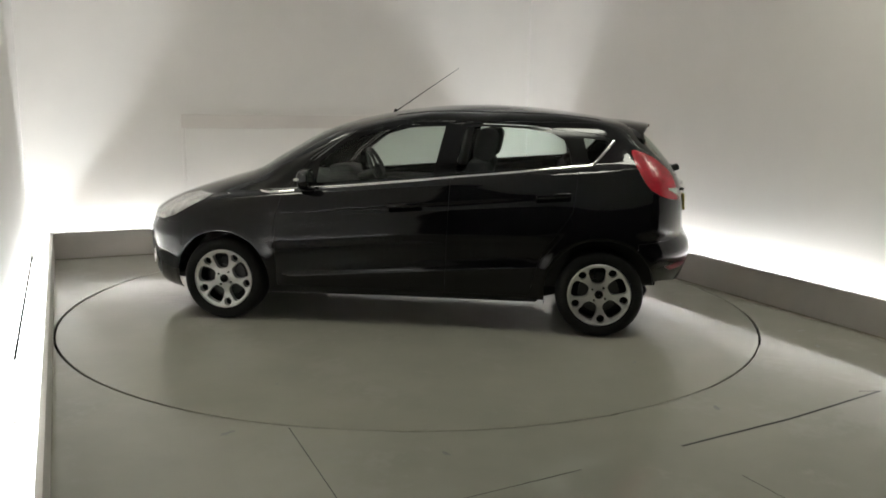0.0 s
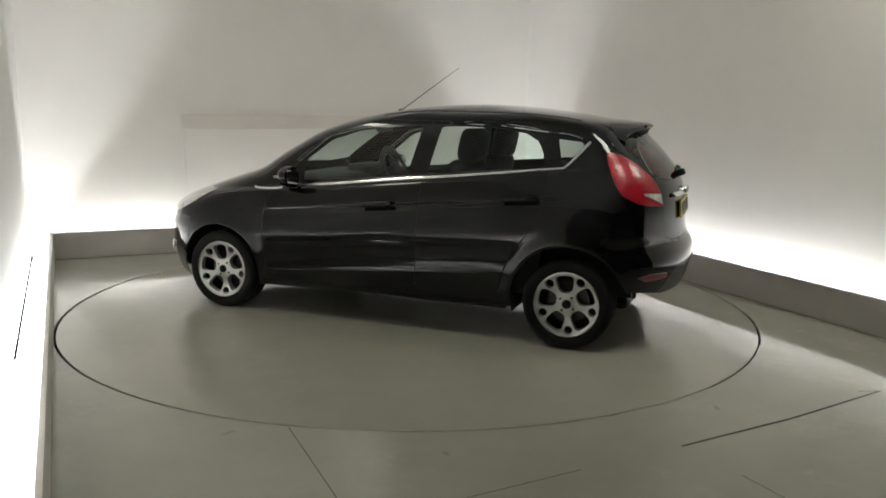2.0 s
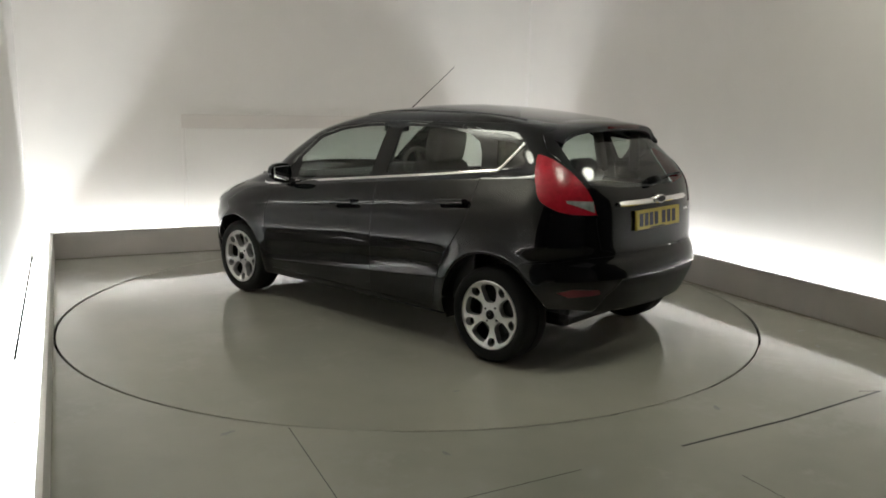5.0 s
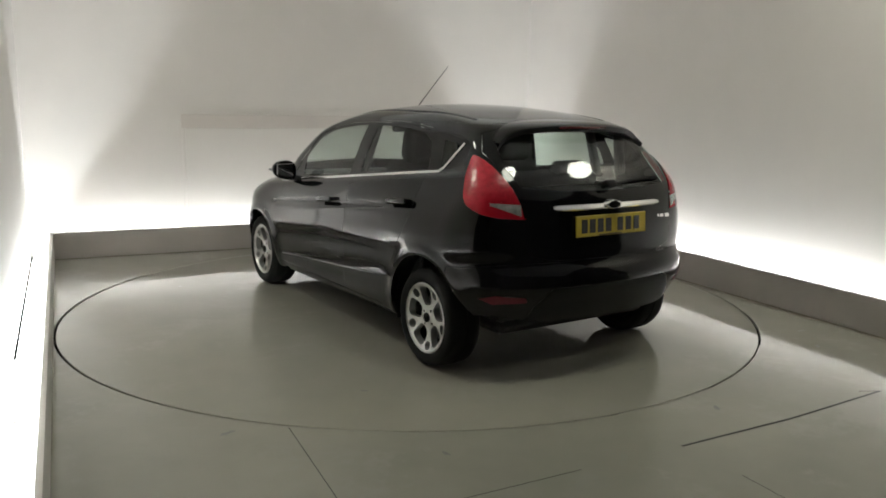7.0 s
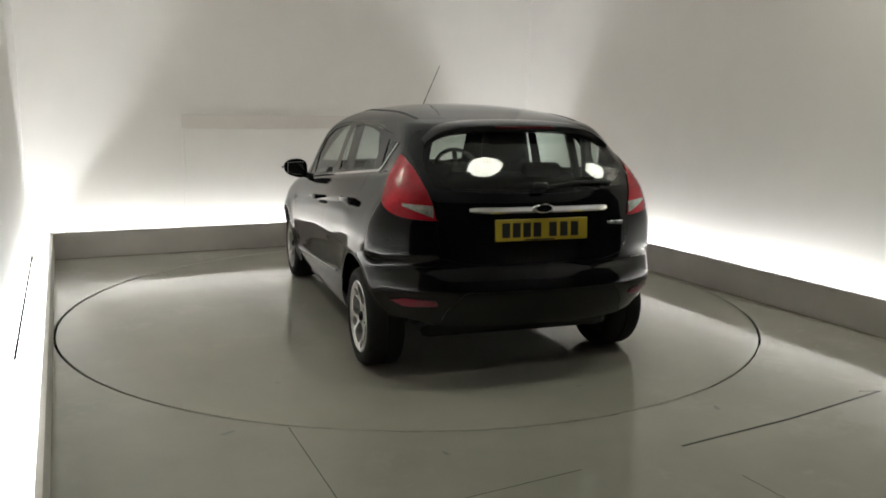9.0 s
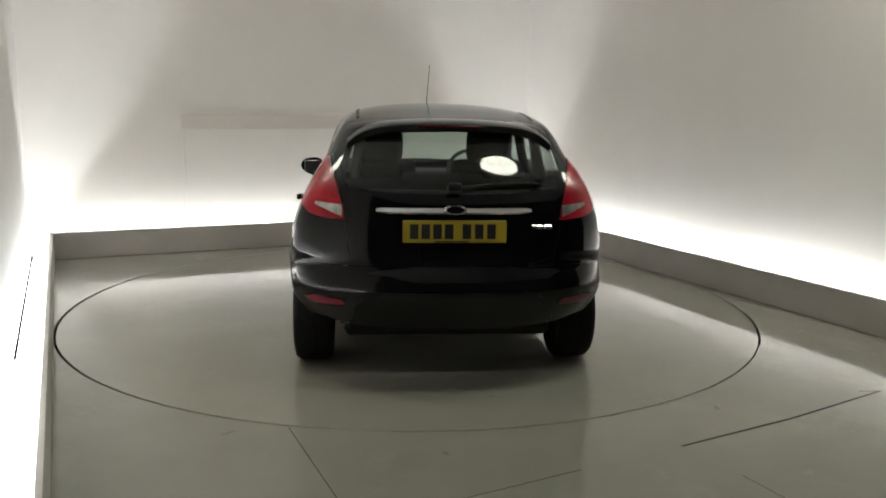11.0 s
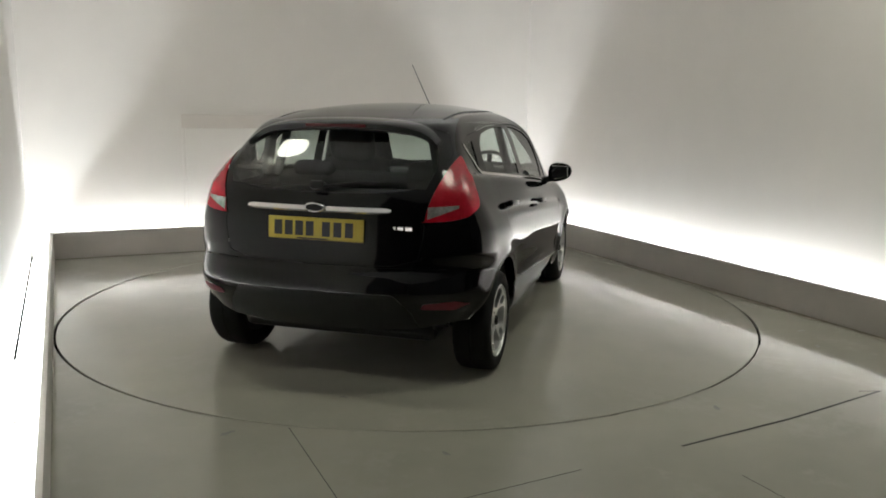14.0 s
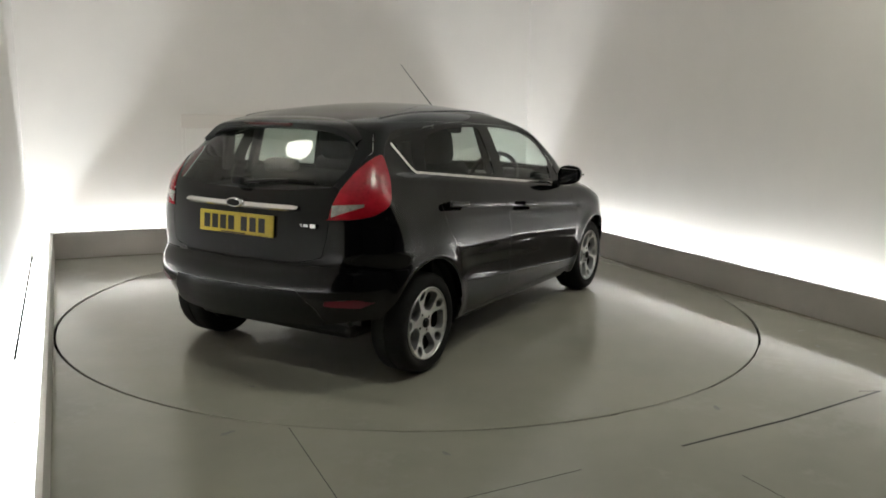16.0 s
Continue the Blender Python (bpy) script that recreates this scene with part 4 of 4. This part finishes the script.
def build_wheels():
    wheel = new("wheel")
    wheel.parent = car
    prof = [(0.199, -0.030), (0.206, 0.004), (0.216, 0.012), (0.245, 0.018), (0.268, 0.012), (0.281, -0.002), (0.287, -0.02), (RADIUS, -0.05), (RADIUS, -0.085),
            (RADIUS - 0.006, -0.088), (RADIUS - 0.006, -0.094), (RADIUS, -0.097), (RADIUS, -0.14), (0.285, -0.17), (0.27, -0.188), (0.24, -0.19), (0.205, -0.18)]
    part("tyre", lathe(bmesh.new(), prof, 64), M_RUBBER, wheel, "black rubber tyre", smooth=50)
    rim = part("rim", rim_mesh(), M_SILVER, wheel, "silver five-spoke alloy rim", smooth=40)
    part("rim_lip", lathe(bmesh.new(), [(0.206, -0.02), (0.208, 0.008), (0.202, 0.012), (0.197, 0.004), (0.195, -0.03)], 64), M_SILVER, rim, smooth=50)
    part("centre_cap", lathe(bmesh.new(), [(0.001, 0.004), (0.022, 0.003), (0.028, -0.002), (0.029, -0.012)], 32), M_GLOSS, rim, "dark centre cap", smooth=50)
    part("barrel", lathe(bmesh.new(), [(0.208, -0.02), (0.198, -0.04), (0.192, -0.10), (0.196, -0.17), (0.06, -0.172), (0.001, -0.172)], 48), M_BARREL, wheel, smooth=40)
    part("brake_disc", lathe(bmesh.new(), [(0.06, -0.075), (0.135, -0.075), (0.136, -0.09), (0.06, -0.09)], 40), M_DISCBRAKE, wheel, smooth=30)
    part("caliper", boxed(-0.15, -0.085, -0.10, -0.06, -0.06, 0.06, bevel=0.01), M_PLASTIC, wheel, smooth=40)
    for k in range(4):
        a = 2 * math.pi * k / 4 + 0.4
        p, q = 0.052 * math.cos(a), 0.052 * math.sin(a)
        part("wheel_nut", tube_along(bmesh.new(), [(p, -0.03, q), (p, -0.014, q)], 0.0075, 6), M_BARREL, wheel)
    for o in wheel.children_recursive:
        o.data.transform(Matrix.Diagonal((0.962, 1, 0.962, 1)))
    w = 0.822
    hub = RADIUS * 0.962
    wheel.matrix_basis = pose(1.2445, w, hub, 0, 80, 0)
    copy_thing(wheel, pose(-1.2445, w, hub, 0, 78, 0))
    copy_thing(wheel, pose(1.2445, -w, hub, 0, 15, 180))
    copy_thing(wheel, pose(-1.2445, -w, hub, 0, 50, 180))


def build_underside():
    # wheel housings, floor pan, sills
    for cx, r in ((1.2445, 0.332), (-1.2445, 0.358)):
        for s in (1, -1):
            bm = bmesh.new()
            rings = []
            for yy in (0.80, 0.56):
                ring = [bm.verts.new((cx + r * math.cos(a), s * (yy if yy < 0.7 else yy - (0.16 * float(step(a, 2.0, 2.9)) if cx < 0 else 0.08 * float(1 - step(a, 0.2, 1.0)))), 0.285 + r * math.sin(a))) for a in np.linspace(-0.26 if cx < 0 else 0.05, math.pi + (-0.08 if cx < 0 else 0.26), 28)]
                rings.append(ring)
            for i in range(27):
                bm.faces.new((rings[0][i], rings[0][i + 1], rings[1][i + 1], rings[1][i]))
            c = bm.verts.new((cx, s * 0.56, 0.285))
            for i in range(27):
                bm.faces.new((rings[1][i], rings[1][i + 1], c))
            part("wheel_housing", bm, M_PLASTIC, car, smooth=40)
    bm = boxed(-1.58, 1.80, -0.56, 0.56, 0.21, 0.30, bevel=0.04)
    box(bm, -0.86, 0.88, -0.79, 0.79, 0.20, 0.30, bevel=0.02)
    part("floor_pan", bm, M_PLASTIC, car)
    part("axle_beam", tube_along(bmesh.new(), [(-1.2445, -0.66, 0.27), (-1.2445, 0.66, 0.27)], 0.05, 10), M_PLASTIC, car, smooth=50)


def seat(x, y, s_head=True):
    """A front seat: cushion, backrest, headrest on two posts."""
    root = new("seat")
    root.parent = car
    root.matrix_basis = pose(x, y, 0.30)
    part("cushion", boxed(-0.27, 0.27, -0.25, 0.25, 0.08, 0.27, bevel=0.06, seg=3), M_FABRIC, root, smooth=50)
    part("backrest", boxed(-0.07, 0.07, -0.24, 0.24, 0.0, 0.60, bevel=0.06, seg=3, m=pose(-0.25, 0, 0.22, 0, -17, 0)), M_FABRIC, root, smooth=50)
    part("headrest", boxed(-0.068, 0.068, -0.15, 0.15, -0.02, 0.205, bevel=0.055, seg=3, m=pose(-0.435, 0, 0.80, 0, -12, 0)), M_FABRIC, root, smooth=50)
    for q in (-0.06, 0.06):
        part("post", tube_along(bmesh.new(), [(-0.40, q, 0.72), (-0.43, q, 0.83)], 0.007, 6), M_DISCBRAKE, root)
    return root


def build_interior():
    seat(-0.02, 0.36), seat(-0.02, -0.36)
    bench = new("rear_bench")
    bench.parent = car
    part("cushion", boxed(-0.82, -0.34, -0.60, 0.60, 0.38, 0.58, bevel=0.06, seg=3), M_FABRIC, bench, smooth=50)
    part("backrest", boxed(-0.07, 0.07, -0.60, 0.60, 0.0, 0.58, bevel=0.05, seg=3, m=pose(-0.86, 0, 0.50, 0, -20, 0)), M_FABRIC, bench, smooth=50)
    for y in (-0.36, 0.36):
        part("headrest", boxed(-0.05, 0.05, -0.13, 0.13, 0.0, 0.10, bevel=0.045, seg=3, m=pose(-1.05, y, 1.015, 0, -12, 0)), M_FABRIC, bench, smooth=50)
    bm = boxed(0.58, 1.12, -0.68, 0.68, 0.55, 0.93, bevel=0.08, seg=3)
    box(bm, 0.60, 0.80, -0.55, -0.20, 0.88, 0.985, bevel=0.04, seg=2)
    part("dashboard", bm, M_TRIM, car, "dark dashboard", smooth=50)
    # steering wheel on the right-hand side
    bm = bmesh.new()
    ring = [(0.185 * math.cos(a), 0.185 * math.sin(a)) for a in np.linspace(0, 2 * math.pi, 33)[:-1]]
    sects = []
    for c, s_ in ring:
        d = Vector((c, s_, 0)).normalized()
        sects.append([bm.verts.new(Vector((c, s_, 0)) + d * (0.016 * math.cos(b)) + Vector((0, 0, 0.016 * math.sin(b)))) for b in np.linspace(0, 2 * math.pi, 9)[:-1]])
    for i in range(32):
        for k in range(8):
            bm.faces.new((sects[i][k], sects[(i + 1) % 32][k], sects[(i + 1) % 32][(k + 1) % 8], sects[i][(k + 1) % 8]))
    box(bm, -0.17, 0.17, -0.02, 0.02, -0.008, 0.008, bevel=0.006)
    box(bm, -0.02, 0.02, -0.17, 0.0, -0.008, 0.008, bevel=0.006)
    box(bm, -0.06, 0.06, -0.05, 0.05, -0.02, 0.03, bevel=0.02)
    bmesh.ops.transform(bm, matrix=pose(0.43, -0.36, 0.94, 0, -65, 0) @ pose(0, 0, 0, 0, 0, 90), verts=bm.verts[:])
    part("steering_wheel", bm, M_TRIM, car, "dark steering wheel", smooth=50)
    part("steering_column", tube_along(bmesh.new(), [(0.43, -0.36, 0.94), (0.70, -0.36, 0.82)], 0.04, 10), M_TRIM, car, smooth=50)
    part("interior_mirror", boxed(-0.02, 0.02, -0.12, 0.12, -0.035, 0.035, bevel=0.015, m=pose(0.36, 0, 1.285, 0, 10, 0)), M_TRIM, car, smooth=50)
    part("parcel_shelf", boxed(-1.60, -1.06, -0.52, 0.52, 0.94, 0.96, bevel=0.006, m=pose(0, 0, 0)), M_TRIM, car, "dark parcel shelf")
    for s in (1, -1):
        part("door_trim", boxed(-1.05, 0.80, 0.715, 0.735, 0.30, 0.90, bevel=0.006, m=Matrix.Diagonal((1, s, 1, 1))), M_TRIM, car)
        part("boot_trim", boxed(-1.62, -1.05, 0.56, 0.58, 0.30, 0.98, bevel=0.006, m=Matrix.Diagonal((1, s, 1, 1))), M_TRIM, car)
    # inner trim of the pillars
    for s in (1, -1):
        for p, q, w in (((-0.205, 0.665, 0.98), (-0.27, 0.575, 1.33), 0.03), ((-1.08, 0.60, 1.02), (-1.06, 0.53, 1.31), 0.035), ((-1.37, 0.51, 1.05), (-1.38, 0.47, 1.29), 0.03)):
            d = Vector(q) - Vector(p)
            m = Matrix.Translation((p[0], p[1] * s, p[2])) @ Vector((d.x, d.y * s, d.z)).to_track_quat("Z", "Y").to_matrix().to_4x4()
            part("pillar_trim", boxed(-w, w, -0.022, 0.022, 0, d.length, bevel=0.012, m=m), M_TRIM, car, smooth=50)
    # headlining under the roof
    bm = bmesh.new()
    grid = [[bm.verts.new((x, y, 1.418 - 0.10 * (abs(x + 0.42) / 0.95) ** 2.4 - 0.07 * (abs(y) / 0.5) ** 3)) for y in np.linspace(-0.5, 0.5, 15)] for x in np.linspace(-1.34, 0.18, 18)]
    for a, b in zip(grid, grid[1:]):
        for k in range(14):
            bm.faces.new((a[k], b[k], b[k + 1], a[k + 1]))
    part("headlining", bm, M_HEADLINE, car, "grey headlining", smooth=60)


def build_fog_lamps():
    """Round fog lamps in chrome-edged recesses low in the front bumper."""
    for s in (1, -1):
        lo, hi = 0.75, 1.0
        for _ in range(30):
            m = 0.5 * (lo + hi)
            if shell(m, 0.38)[1] > 0.62:
                lo = m
            else:
                hi = m
        x = float(shell(lo, 0.38)[0])
        m = pose(x + 0.002, s * 0.62, 0.38, 0, 90, s * 32)
        bm = lathe(bmesh.new(), [(0.052, -0.02), (0.056, 0.004), (0.048, 0.010), (0.044, 0.0)], 28, "z")
        bmesh.ops.transform(bm, matrix=m, verts=bm.verts[:])
        bmesh.ops.recalc_face_normals(bm, faces=bm.faces[:])
        lamp = part("fog_lamp", bm, M_CHROME, car, "round chrome-edged fog lamp", smooth=50)
        bm = lathe(bmesh.new(), [(0.001, 0.008), (0.025, 0.006), (0.045, -0.004)], 28, "z")
        bmesh.ops.transform(bm, matrix=m, verts=bm.verts[:])
        part("lens", bm, M_CLEARLENS, lamp, smooth=50)


build_fog_lamps()


def build_aerial():
    base = lathe(bmesh.new(), [(0.022, -0.02), (0.020, 0.0), (0.012, 0.018), (0.006, 0.03)], 16, "z")
    bmesh.ops.transform(base, matrix=pose(0.225, 0.015, 1.392), verts=base.verts[:])
    foot = part("aerial_base", base, M_PLASTIC, car, smooth=50)
    part("aerial", tube_along(bmesh.new(), [(0.22, 0.015, 1.405), (0.02, 0.02, 1.541), (-0.235, 0.024, 1.714)], 0.0042, 8, 0.0018), M_PLASTIC, foot, "thin black roof aerial", smooth=50)


gate, bumper = build_body()
build_tail(gate, bumper)
build_wheels()
build_underside()
build_interior()
build_aerial()


def roof_height(x, y):
    lo, hi = 1.25, ZTOP
    for _ in range(11):
        m = 0.5 * (lo + hi)
        if side_y(x, m, 16) > y:
            lo = m
        else:
            hi = m
    return 0.5 * (lo + hi)


def build_roof_strips():
    """The narrow black strips that cover the roof seams."""
    line = []
    for x in np.linspace(0.12, -1.22, 16):
        y = 0.50 - 0.02 * (x + 0.5) ** 2
        line.append((x, y, roof_height(x, y - 0.007), roof_height(x, y + 0.007)))
    for s in (1, -1):
        bm = bmesh.new()
        rows = []
        for x, y, za, zb in line:
            rows.append([bm.verts.new(p) for p in ((x, s * (y - 0.007), za - 0.002), (x, s * (y - 0.007), za + 0.003), (x, s * (y + 0.007), zb + 0.003), (x, s * (y + 0.007), zb - 0.002))])
        for a, b in zip(rows, rows[1:]):
            for k in range(3):
                bm.faces.new((a[k], b[k], b[k + 1], a[k + 1]))
        bmesh.ops.recalc_face_normals(bm, faces=bm.faces[:])
        part("roof_strip", bm, M_PLASTIC, car, smooth=30)


build_roof_strips()


# ---------------------------------------------------------------- what moves
def motions():
    """The turntable turns and carries the car with it."""
    rows_table, rows_car = [], []
    for i in range(33):
        t = i * 0.5
        yaw = 170.79 - 7.0671 * t - 0.0029744 * (t - 8) ** 2
        rows_table.append((t, pose(0, 0, 0, 0, 0, yaw)))
        rows_car.append((t, pose(0, 0, 0, 0, 0, yaw) @ pose(-0.069, -0.105, 0.0015)))
    walk(turntable, rows_table)
    walk(car, rows_car)


motions()
